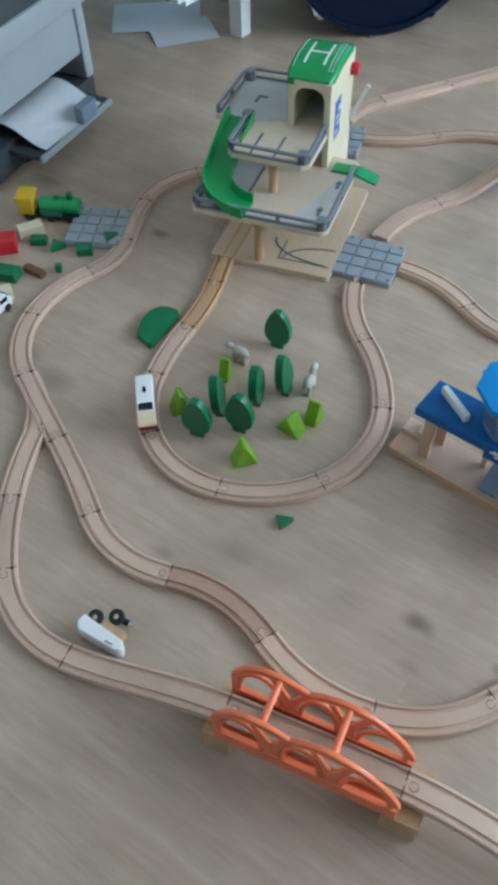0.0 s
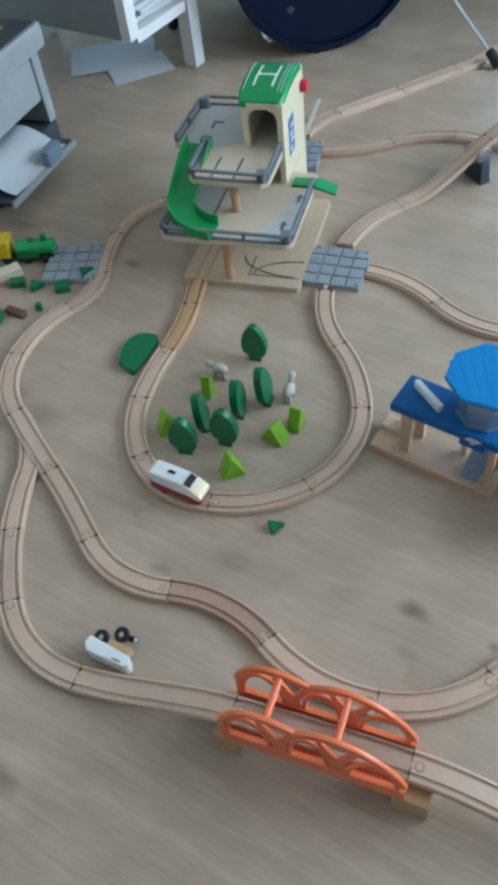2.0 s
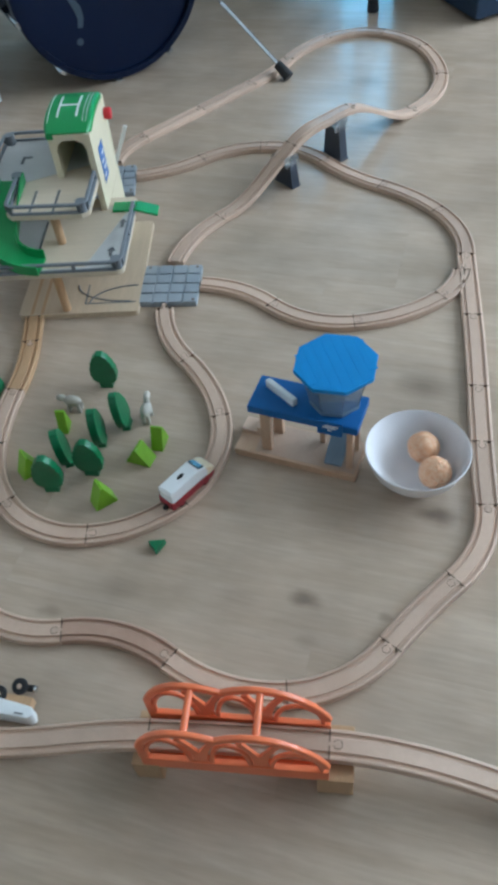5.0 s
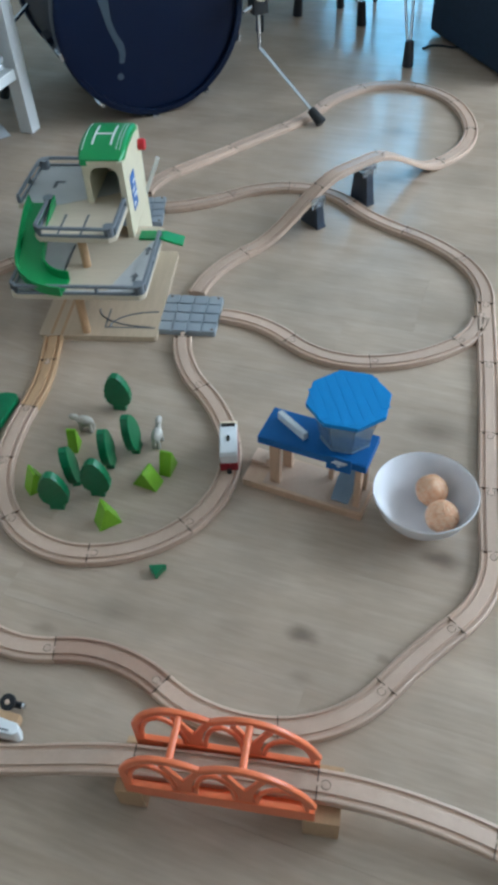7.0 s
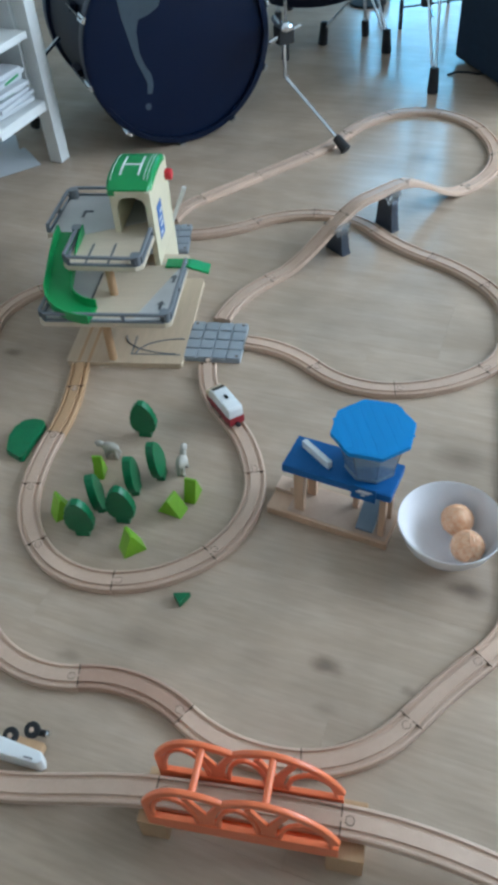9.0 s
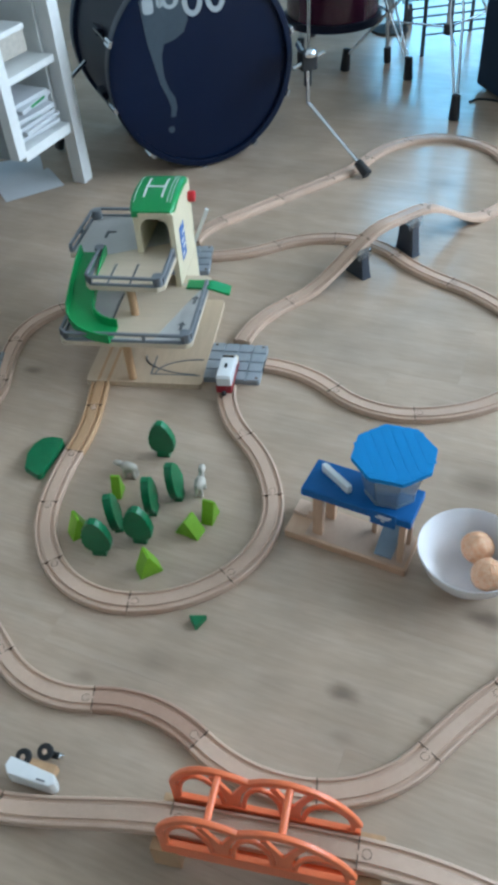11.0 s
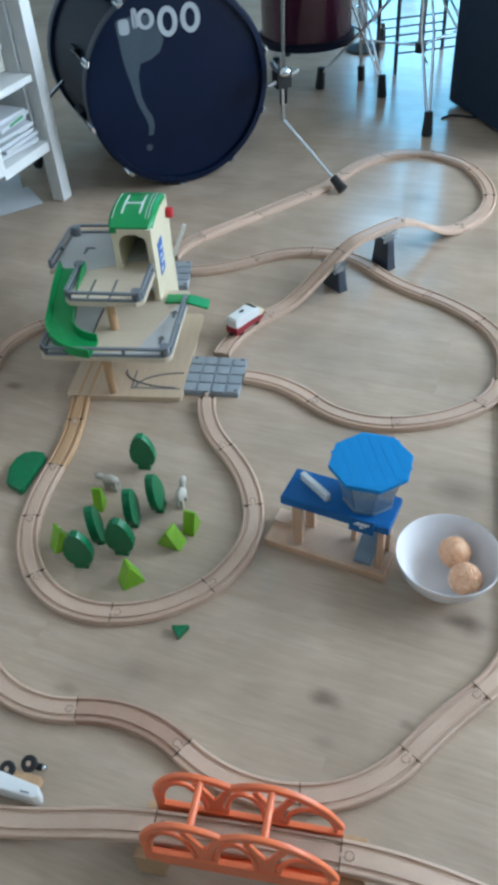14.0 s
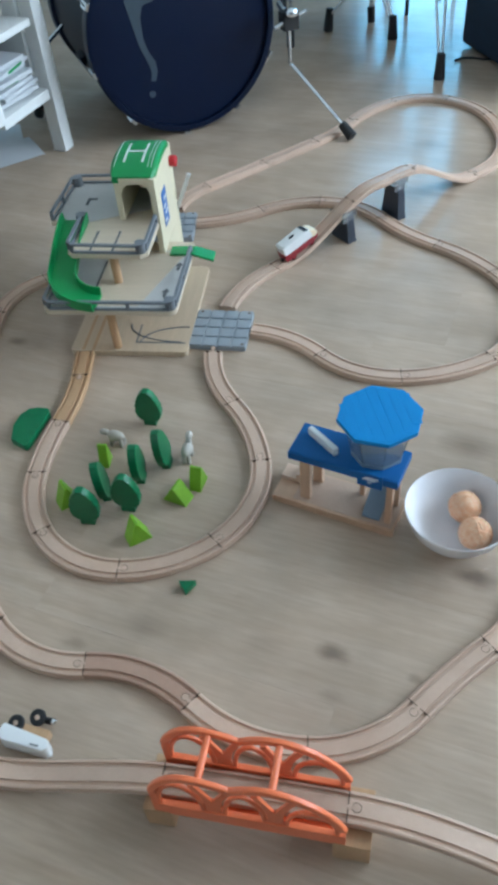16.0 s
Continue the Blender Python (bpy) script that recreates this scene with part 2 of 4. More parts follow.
PANE = mat("window_glass", (1, 1, 1), 0.0, vary=0.0, glass=1.0)
# desk's white front panel, its shade put into a darker grey-green
SHADED_WHITE = mat("shaded_white_panel", (0.30, 0.33, 0.33), 0.7, vary=0.04, scale=5)

# ---- building helpers ----


def mesh(name, bm, material, smooth=True):
    me = bpy.data.meshes.new(name)
    bmesh.ops.recalc_face_normals(bm, faces=bm.faces)
    bm.to_mesh(me)
    bm.free()
    me.materials.append(material)
    if smooth:
        weighted_normals(me)
    return me


def weighted_normals(me):
    """Shade smoothly over rounded edges while large faces stay flat: normals weighted by area, split past 50 degrees."""
    n = len(me.polygons)
    nor, area = np.empty(n * 3), np.empty(n)
    me.polygons.foreach_get("normal", nor)
    me.polygons.foreach_get("area", area)
    me.polygons.foreach_set("use_smooth", np.ones(n, dtype=bool))
    nor = nor.reshape(n, 3)
    at = [[] for _ in me.vertices]
    for p in me.polygons:
        for v in p.vertices:
            at[v].append(p.index)
    out = []
    for p in me.polygons:
        for v in p.vertices:
            near = np.array(at[v])
            near = near[nor[near] @ nor[p.index] > 0.64]
            w = (nor[near] * area[near, None]).sum(axis=0) if len(near) else nor[p.index]
            out.append(tuple(w / max(1e-12, np.linalg.norm(w))))
    me.set_sharp_from_angle(angle=radians(50))
    me.normals_split_custom_set(out)


def thing(name, m, label, category, group="", kind=""):
    ob = new(name)
    ob.empty_display_size = 0.02
    ob.matrix_world = m
    return tagged(ob, label, category, group, kind)


def part(name, bm, material, parent, label="", m=None):
    ob = new(name, mesh(name, bm, material))
    ob.parent = parent
    if m is not None:
        ob.matrix_local = m
    return tagged(ob, label)


def bevel(bm, width, segments=2):
    if width:
        es = [e for e in bm.edges if len(e.link_faces) == 2 and e.calc_face_angle(0) > 0.6]
        bmesh.ops.bevel(bm, geom=es, offset=width, segments=segments, affect="EDGES", profile=0.6)
    return bm


def box(x0, x1, y0, y1, z0, z1, r=0.001, bm=None):
    """A box between the given coordinates with rounded edges."""
    own = bmesh.new()
    bmesh.ops.create_cube(own, size=1)
    for v in own.verts:
        v.co = Vector(((x0 + x1) / 2 + v.co.x * (x1 - x0), (y0 + y1) / 2 + v.co.y * (y1 - y0), (z0 + z1) / 2 + v.co.z * (z1 - z0)))
    bevel(own, r)
    return join(bm, own)


def join(bm, own):
    if bm is None:
        return own
    me = bpy.data.meshes.new("tmp")
    own.to_mesh(me)
    own.free()
    bm.from_mesh(me)
    bpy.data.meshes.remove(me)
    return bm


def slab(points, z0, z1, r=0.001, bm=None, m=None):
    """A plate with the given outline between two heights."""
    own = bmesh.new()
    lo = [own.verts.new((x, y, z0)) for x, y in points]
    hi = [own.verts.new((x, y, z1)) for x, y in points]
    n = len(points)
    own.faces.new(lo[::-1])
    own.faces.new(hi)
    for i in range(n):
        own.faces.new((lo[i], lo[(i + 1) % n], hi[(i + 1) % n], hi[i]))
    bmesh.ops.recalc_face_normals(own, faces=own.faces)
    bevel(own, r)
    if m is not None:
        own.transform(m)
    return join(bm, own)


def turned(profile, n=32, bm=None, m=None):
    """A lathe body from (radius, height) pairs."""
    own = bmesh.new()
    rings = []
    for r, z in profile:
        if r < 1e-6:
            rings.append([own.verts.new((0, 0, z))])
        else:
            rings.append([own.verts.new((r * math.cos(2 * math.pi * i / n), r * math.sin(2 * math.pi * i / n), z)) for i in range(n)])
    for a, b in zip(rings, rings[1:]):
        for i in range(n):
            j = (i + 1) % n
            if len(a) == 1 and len(b) > 1:
                own.faces.new((a[0], b[i], b[j]))
            elif len(b) == 1 and len(a) > 1:
                own.faces.new((a[i], a[j], b[0]))
            elif len(a) > 1:
                own.faces.new((a[i], a[j], b[j], b[i]))
    if m is not None:
        own.transform(m)
    return join(bm, own)


def cyl(a, b, r, n=16, bm=None, r2=None, cap=0.15):
    """A round bar from a to b with softened ends."""
    a, b = Vector(a), Vector(b)
    d = b - a
    h, r2 = d.length, r if r2 is None else r2
    c = min(r, r2) * cap
    m = Matrix.Translation(a) @ d.to_track_quat("Z", "Y").to_matrix().to_4x4()
    return turned([(0, 0), (r - c, 0), (r, c), (r2, h - c), (r2 - c, h), (0, h)], n, bm, m)


def tube(points, r, n=10, bm=None):
    for a, b in zip(points, points[1:]):
        bm = cyl(a, b, r, n, bm, cap=0.3)
    for p in points[1:-1]:
        bm = ball(p, r, bm)
    return bm


def ball(p, r, bm=None, squash=(1, 1, 1), n=12):
    own = bmesh.new()
    bmesh.ops.create_uvsphere(own, u_segments=n, v_segments=max(6, n // 2), radius=1)
    own.transform(Matrix.Translation(p) @ Matrix.Diagonal((r * squash[0], r * squash[1], r * squash[2], 1)))
    return join(bm, own)


def rounded(x0, x1, y0, y1, r, n=5):
    """Outline of a rectangle with round corners."""
    out = []
    for cx, cy, a0 in ((x1 - r, y0 + r, -90), (x1 - r, y1 - r, 0), (x0 + r, y1 - r, 90), (x0 + r, y0 + r, 180)):
        for i in range(n + 1):
            a = radians(a0 + 90 * i / n)
            out.append((cx + r * math.cos(a), cy + r * math.sin(a)))
    return out


def sweep(profile, centre, name=None):
    """Carry a closed cross-section (across, up) along points (x, y, z, heading in radians)."""
    own = bmesh.new()
    rows = []
    for x, y, z, h in centre:
        c, s = math.cos(h), math.sin(h)
        rows.append([own.verts.new((x + s * u, y - c * u, z + w)) for u, w in profile])
    n = len(profile)
    for a, b in zip(rows, rows[1:]):
        for i in range(n):
            own.faces.new((a[i], a[(i + 1) % n], b[(i + 1) % n], b[i]))
    own.faces.new(rows[0])
    own.faces.new(rows[-1][::-1])
    return own

# ---- the room ----
HEAD = -24.4


def build_floor():
    floor = thing("floor", pose(0, 0, 0, 0, 0, HEAD), "oiled oak board floor with knots and a satin finish", "floor", kind="structure")
    w, gap = 0.19, 0.0001
    meshes = {}
    rng = random.Random(4)
    under = box(-4.6, 4.6, -4.4, 6.4, -0.06, -0.004, 0)
    part("subfloor", under, DARKGAP, floor)
    for i in range(-22, 34):
        x = -4.5 - rng.uniform(0, 1.2)
        while x < 4.5:
            length = rng.choice((1.2, 1.6, 2.0))
            if length not in meshes:
                meshes[length] = mesh("plank", box(0, length - gap, 0, w - gap, -0.012, 0, 0.00015), OAK)
            # boards outside the room are left out
            cx, cy = x + length / 2, (i + 0.5) * w
            a = radians(HEAD)
            wx, wy = cx * math.cos(a) - cy * math.sin(a), cx * math.sin(a) + cy * math.cos(a)
            if X0 - 1.1 < wx < X1 + 1.1 and Y0 - 1 < wy < Y1 + 1:
                ob = new("plank", meshes[length])
                ob.parent = floor
                ob.location = (x, i * w + 0.136, 0)
            x += length
    return floor


def wall_with_opening(name, m, length, height, o, label, sill, paint=None):
    """A wall along local x with thickness outwards (local +y) and one window opening o = (x0, x1, z0, z1)."""
    t = 0.16
    wall = thing(name, m, label, "wall", kind="structure")
    bm = None
    if o:
        x0, x1, z0, z1 = o
        for a, b, c, d in ((0, x0, 0, height), (x1, length, 0, height), (x0, x1, 0, z0), (x0, x1, z1, height)):
            if b - a > 1e-4 and d - c > 1e-4:
                bm = box(a, b, 0, t, c, d, 0, bm)
    else:
        bm = box(0, length, 0, t, 0, height, 0)
    part("plaster", bm, paint or WALLM, wall)
    if o:
        win = thing("window_" + sill, m, "white framed window with two clear panes", "window", kind="structure")
        mid = (x0 + x1) / 2
        for a, b in ((x0, mid), (mid, x1)):
            fr = box(a, a + 0.05, 0.05, 0.11, z0, z1, 0.003)
            fr = box(b - 0.05, b, 0.05, 0.11, z0, z1, 0.003, fr)
            fr = box(a + 0.05, b - 0.05, 0.05, 0.11, z0, z0 + 0.05, 0.003, fr)
            fr = box(a + 0.05, b - 0.05, 0.05, 0.11, z1 - 0.05, z1, 0.003, fr)
            part("window_frame", fr, WPAINT, win)
            p = part("pane", box(a + 0.05, b - 0.05, 0.075, 0.081, z0 + 0.05, z1 - 0.05, 0), PANE, win)
            p.visible_shadow = False
    return wall


build_floor()
wall_with_opening("wall_back", pose(X0, Y1, 0), X1 - X0, TOP, (2.55, 3.25, 0.02, 2.2), "unseen grey-blue wall with a garden door, dark against bounce", "1", WALLG)
wall_with_opening("wall_side", pose(X1, Y1, 0, 0, 0, -90), Y1 - Y0, TOP, (2.5, 5.7, 0.82, 2.42), "white plastered wall with a window", "2")
# unseen wall, kept white so that it bounces fill light
wall_with_opening("wall_left", pose(X0, Y0, 0, 0, 0, 90), Y1 - Y0, TOP, None, "plain white plastered wall", "")
wall_with_opening("wall_near", pose(X1, Y0, 0, 0, 0, 180), X1 - X0, TOP, None, "plain unseen grey-blue wall, dark against bounce", "", WALLG)
ceil = new("ceiling", mesh("ceiling", box(X0 - 0.16, X1 + 0.16, Y0 - 0.16, Y1 + 0.16, TOP + 0.004, TOP + 0.16, 0), WALLM))
tagged(ceil, "plain white painted ceiling", "ceiling", kind="structure")
lawn = new("ground", mesh("ground", box(-40, 40, -40, 60, -0.30, -0.07, 0), mat("lawn", (0.06, 0.10, 0.035), 0.9, vary=0.1, scale=3)))
tagged(lawn, "plain green lawn outside the house", "ground", kind="structure")

# ---- wooden track ----
W2, TH = 0.018, 0.012
# half-width 18 mm, two grooves 5 mm wide and 3 mm deep, edges broken
PROFILE = [(-W2, 0.001), (-W2 + 0.001, 0), (W2 - 0.001, 0), (W2, 0.001), (W2, TH - 0.0015), (W2 - 0.0015, TH), (0.0140, TH), (0.0134, TH - 0.0008), (0.0134, TH - 0.0032), (0.0086, TH - 0.0032),
           (0.0086, TH - 0.0008), (0.0080, TH), (-0.0080, TH), (-0.0086, TH - 0.0008), (-0.0086, TH - 0.0032), (-0.0134, TH - 0.0032), (-0.0134, TH - 0.0008), (-0.0140, TH), (-W2 + 0.0015, TH), (-W2, TH - 0.0015)]


def arc(x, y, h, length, turn, n=12):
    """Points along a piece of constant curvature, headings in radians."""
    out, k = [(x, y, h)], radians(turn) / length
    for _ in range(n):
        s = length / n
        x, y, h = x + s * math.cos(h + k * s / 2), y + s * math.sin(h + k * s / 2), h + k * s
        out.append((x, y, h))
    return out


LINES = {}


def joint(piece, x, y, z, h):
    """The round tongue of a piece where it locks into its neighbour, with the thin gap round it."""
    m = pose(x, y, z + TH, 0, 0, math.degrees(h))
    part("tongue_gap", turned([(0.0047, -0.002), (0.0047, 0.00025), (0.0057, 0.00025), (0.0057, -0.002)], 14, None, Matrix.Translation((0.0095, 0, 0))), DARKGAP, piece, m=m)
    part("joint_gap", box(-0.0008, 0.0008, -W2 + 0.001, W2 - 0.001, -0.004, 0.0002, 0), DARKGAP, piece, m=m)
    part("tongue", slab([(-0.001, -0.0022), (0.006, -0.0022), (0.006, 0.0022), (-0.001, 0.0022)], -0.003, 0.0003, 0, turned([(0, 0.0003), (0.0048, 0.0003), (0.0048, -0.003)], 14, None, Matrix.Translation((0.0095, 0, 0)))), BEECH, piece, m=m)


def line(name, x, y, heading, pieces, z=lambda s: 0.0, tongues=True, wood=None, odd=()):
    """A run of track pieces (length, turn in degrees), each a thing of its own; records the centre line."""
    h = radians(heading)
    s, path = 0.0, [(x, y, z(0.0), h)]
    for k, (length, turn) in enumerate(pieces):
        pts = arc(x, y, h, length, turn)
        g = 0.0005
        n = len(pts) - 1
        centre = []
        for i, (px, py, ph) in enumerate(pts):
            e = g if i == 0 else -g if i == n else 0
            centre.append((px + e * math.cos(ph), py + e * math.sin(ph), z(s + length * i / n), ph))
        bend = "curved" if abs(turn) > 9 else "straight"
        if abs(z(s) - z(s + length)) > 0.01:
            bend = "sloping"
        piece = thing("track_piece", Matrix.Identity(4), bend + " beech wooden railway track piece lying on the oak floor", "toy track", "wooden railway track")
        part("rail_bed", sweep(PROFILE, centre), BEECH_DARK if k in odd else wood or BEECH, piece)
        x, y, h = pts[-1]
        s += length
        if tongues:
            joint(piece, x, y, z(s), h)
        path += [(px, py, z(s - length + length * i / n), ph) for i, (px, py, ph) in enumerate(pts)][1:]
    LINES[name] = path
    return x, y, math.degrees(h)


def ease(u):
    u = max(0.0, min(1.0, u))
    return u * u * (3 - 2 * u)


line("ramp", -0.2008, 1.0417, -93.4, [(0.0708, 0), (0.126, -15.7)], wood=BEECH_WARM)
line("loop", -0.2294, 0.8477, -109.1, [(0.124, 13.1), (0.13, 33.4), (0.16, 55.5), (0.154, 41.2), (0.186, 57.9), (0.156, 27.0), (0.153, -35.0)])
line("climb", 0.083, 1.145, 68.5, [(0.173, -36.5)])


def hump(s):
    return 0.093 * (ease((s - 0.03) / 0.25) - ease((s - 0.372) / 0.235))


def rise(s):
    return 0.053 * ease((s - 0.42) / 0.23)


line("hump", 0.189, 1.277, 32.15, [(0.215, 0), (0.18, 0), (0.215, 0)], hump)
line("far_loop", 0.707, 1.603, 28.1, [(0.202, 47.9), (0.168, 26.7), (0.147, 40.1), (0.159, 58.5), (0.166, 30.8), (0.161, -19.3), (0.175, 1.1), (0.178, -2.7), (0.13, 40.0)])
line("back", 0.024, 1.498, -4.5, [(0.16, 28.7), (0.147, -35.2), (0.171, -53.9), (0.166, 22.7), (0.152, -23.3), (0.165, -43.8)])
line("main", 0.648, 1.026, -104.5, [(0.18, -0.5), (0.18, -1.7), (0.122, 0.4), (0.122, 2.0), (0.143, -45.7), (0.136, 8.8), (0.155, -46.2), (0.166, -40.6), (0.164, 44.8), (0.164, -53.6), (0.158, 6.5),
                                    (0.16, -2.6), (0.152, -44.3), (0.149, -40.2), (0.115, 51.5), (0.133, -12.6), (0.147, -55.5), (0.15, 20.0), (0.12, -45.0)], odd=(8,))
line("siding", 0.1285, 1.065, -17.3, [(0.159, -39.5), (0.168, 49.6), (0.178, 34.6), (0.092, 39.0)])
line("branch", -0.470, 0.690, -45.0, [(0.127, -39.0)], lambda s: -0.0009, tongues=False)
line("outer", -0.414, 0.578, -93.1, [(0.127, 13.3), (0.125, 11.8), (0.171, 55.0), (0.226, 1.0), (0.212, -3.0), (0.2, -12.0), (0.2, -30.0), (0.2, -30.0)],
     lambda s: rise(s) - 0.053 * ease((s - 0.86) / 0.4))


# grey crossing plates that link the runs


def crossing_plate(m, label):
    t = thing("crossing_plate", m, label, "toy track", "grey crossing plates")
    h = 0.0575
    bm = slab(rounded(-h, h, -h, h, 0.004, 3), 0, 0.0085, 0.0008)
    part("base", bm, GREY, t)
    spans = [(-0.0565, -0.0310), (-0.0275, -0.0020), (0.0020, 0.0275), (0.0310, 0.0565)]
    for a, b in spans:
        for c, d in spans:
            part("tread_pad", slab(rounded(a, b, c, d, 0.002, 2), 0.0085, 0.0118, 0.0006), GREY, t)
    for x, y in ((-0.048, 0.05), (0.048, 0.05), (0.05, -0.05)):
        part("rivet_hole", turned([(0, 0.0124), (0.003, 0.0124), (0.003, 0.011)], 12, None, Matrix.Translation((x, y, 0))), DARKGAP, t)
    return t


crossing_plate(pose(0.069, 1.076, 0, 0, 0, -12.5), "grey plastic railway crossing plate joining four tracks")
crossing_plate(pose(-0.036, 1.487, 0, 0, 0, -6), "grey plastic railway crossing plate behind the toy garage")
crossing_plate(pose(-0.468, 1.103, 0.001, 0, 0, 2), "spare grey plastic crossing plate lying among loose toys")


# ---- toy garage ----


def toy_garage():
    g = thing("toy_garage", pose(-0.008, 1.009, 0, 0, 0, -10), "three-storey wooden toy parking garage with green slide and helipad", "toy garage")
    base = part("base_plate", slab(rounded(-0.226, 0.008, 0.0, 0.295, 0.008), 0, TH, 0.001), PLYWARM, g, "warm plywood base plate with printed roads")
    for x in (-0.2, -0.18):
        part("rail_groove", box(x - 0.003, x + 0.003, 0.002, 0.29, TH, TH + 0.0004, 0), BEECH_WARM, base)
    road = None
    for a in range(10):
        b0, b1 = radians(90 + 9 * a), radians(99 + 9 * a)
        road = cyl((0.0 + 0.09 * math.cos(b0), 0.028 + 0.05 * math.sin(b0) * 1.0, TH + 0.0002), (0.0 + 0.09 * math.cos(b1), 0.028 + 0.05 * math.sin(b1), TH + 0.0002), 0.0016, 6, road)
    part("printed_road", road, PRINT, base)
    road = None
    for a in range(10):
        b0, b1 = radians(180 + 9 * a), radians(189 + 9 * a)
        road = cyl((-0.01 + 0.11 * math.cos(b0), 0.085 + 0.055 * math.sin(b0), TH + 0.0002), (-0.01 + 0.11 * math.cos(b1), 0.085 + 0.055 * math.sin(b1), TH + 0.0002), 0.0016, 6, road)
    part("printed_road", road, PRINT, base)
    part("printed_line", box(-0.10, 0.0, 0.026, 0.0295, TH, TH + 0.0004, 0, box(-0.1, -0.097, 0.03, 0.085, TH, TH + 0.0004, 0)), PRINT, base)
    z1, z2 = 0.100, 0.172
    d1 = part("lower_deck", slab(rounded(-0.258, 0.0, -0.004, 0.235, 0.016), z1, z1 + 0.010, 0.0012), PLY, g)
    part("parking_print", slab(rounded(-0.252, -0.006, 0.002, 0.20, 0.012), z1 + 0.010, z1 + 0.0106, 0), DECK, d1)
    part("wood_field", slab([(-0.17, 0.010), (-0.075, 0.012), (-0.012, 0.195), (-0.17, 0.195)], z1 + 0.0106, z1 + 0.0112, 0), PLY, d1)
    for x in (-0.17,):
        part("bay_line", box(x - 0.002, x + 0.002, 0.06, 0.16, z1 + 0.0112, z1 + 0.0117, 0), PRINT, d1)
    for x, y in ((-0.03, 0.04), (-0.02, 0.13)):
        part("printed_arrow", slab([(x - 0.003, y), (x + 0.003, y), (x + 0.003, y + 0.016), (x + 0.008, y + 0.016), (x, y + 0.028), (x - 0.008, y + 0.016), (x - 0.003, y + 0.016)], z1 + 0.0112, z1 + 0.0117, 0), PRINT, d1)

    def railing(pts, z, owner):
        """Low plastic parapet: foot strip, top rail and small posts."""
        way = []
        for i, (x, y) in enumerate(pts):
            a, b = pts[max(0, i - 1)], pts[min(len(pts) - 1, i + 1)]
            way.append((x, y, z, math.atan2(b[1] - a[1], b[0] - a[0])))
        for name, lo, hi, w in (("rail_foot", 0, 0.004, 0.003), ("rail", 0.015, 0.0195, 0.0035)):
            part(name, sweep([(-w, lo), (w, lo), (w, hi - 0.001), (w - 0.001, hi), (-w + 0.001, hi), (-w, hi - 0.001)], way), RAIL, owner)
        for (xa, ya), (xb, yb) in zip(pts, pts[1:]):
            n = max(1, round(math.hypot(xb - xa, yb - ya) / 0.09))
            for i in range(n + 1):
                x, y = xa + (xb - xa) * i / n, ya + (yb - ya) * i / n
                part("rail_post", box(x - 0.0032, x + 0.0032, y - 0.0032, y + 0.0032, z + 0.003, z + 0.0165, 0.0008), RAIL, owner)

    def corner(x, y, z, owner):
        part("corner_block", slab(rounded(x - 0.010, x + 0.010, y - 0.010, y + 0.010, 0.008, 4), z, z + 0.0198, 0.001), RAIL, owner)

    railing([(-0.254, 0.14), (-0.254, 0.012), (-0.243, 0.0), (-0.014, 0.0), (-0.003, 0.012), (-0.003, 0.19)], z1 + 0.010, d1)
    corner(-0.012, 0.009, z1 + 0.010, d1)
    # upper deck, L-shaped where the slide starts
    up = [(-0.216, 0.088), (-0.205, 0.076), (-0.072, 0.072), (-0.059, 0.084), (-0.059, 0.188), (-0.070, 0.188), (-0.070, 0.352), (-0.262, 0.352), (-0.276, 0.338), (-0.280, 0.192), (-0.216, 0.192)]
    d2 = part("upper_deck", slab(up, z2, z2 + 0.010, 0.0012), PLY, g)
    part("parking_print", slab([(-0.272, 0.197), (-0.208, 0.197), (-0.198, 0.190), (-0.08, 0.24), (-0.08, 0.346), (-0.268, 0.346)], z2 + 0.010, z2 + 0.0106, 0), DECK, d2)
    for x in (-0.172, -0.128):
        part("bay_line", box(x - 0.0022, x + 0.0022, 0.085, 0.155, z2 + 0.010, z2 + 0.0106, 0), PRINT, d2)
    part("printed_arrow", slab([(-0.225, 0.255), (-0.219, 0.255), (-0.219, 0.275), (-0.205, 0.275), (-0.205, 0.282), (-0.225, 0.282)], z2 + 0.0106, z2 + 0.0112, 0), PRINT, d2)
    railing([(-0.212, 0.186), (-0.212, 0.09), (-0.203, 0.08), (-0.074, 0.076), (-0.063, 0.086), (-0.063, 0.185)], z2 + 0.010, d2)
    railing([(-0.276, 0.196), (-0.272, 0.336), (-0.26, 0.348), (-0.150, 0.348)], z2 + 0.010, d2)
    corner(-0.072, 0.085, z2 + 0.010, d2)
    corner(-0.262, 0.338, z2 + 0.010, d2)
    corner(-0.212, 0.186, z2 + 0.010, d2)
    # posts
    for x, y, a, b in ((-0.132, 0.013, TH, z1), (-0.130, 0.090, z1 + 0.010, z2), (-0.22, 0.19, z1 + 0.010, z2)):
        part("post", cyl((x, y, a), (x, y, b), 0.0085, 20), BEECH_WARM, g)
    # lift tower
    t = part("tower_wall", box(-0.068, -0.056, 0.190, 0.350, z1 + 0.010, 0.270, 0.0015), CREAM, g, "cream lacquered tower wall with blue print")
    part("tower_foot", box(-0.068, -0.056, 0.235, 0.350, TH, z1 + 0.010, 0.0015), CREAM, g)
    part("tower_wall", box(-0.138, -0.126, 0.196, 0.345, z2 + 0.010, 0.270, 0.0015), CREAM, g)
    part("tower_back", box(-0.126, -0.068, 0.325, 0.337, z1 + 0.010, 0.270, 0.001), BEECH_WARM, g)
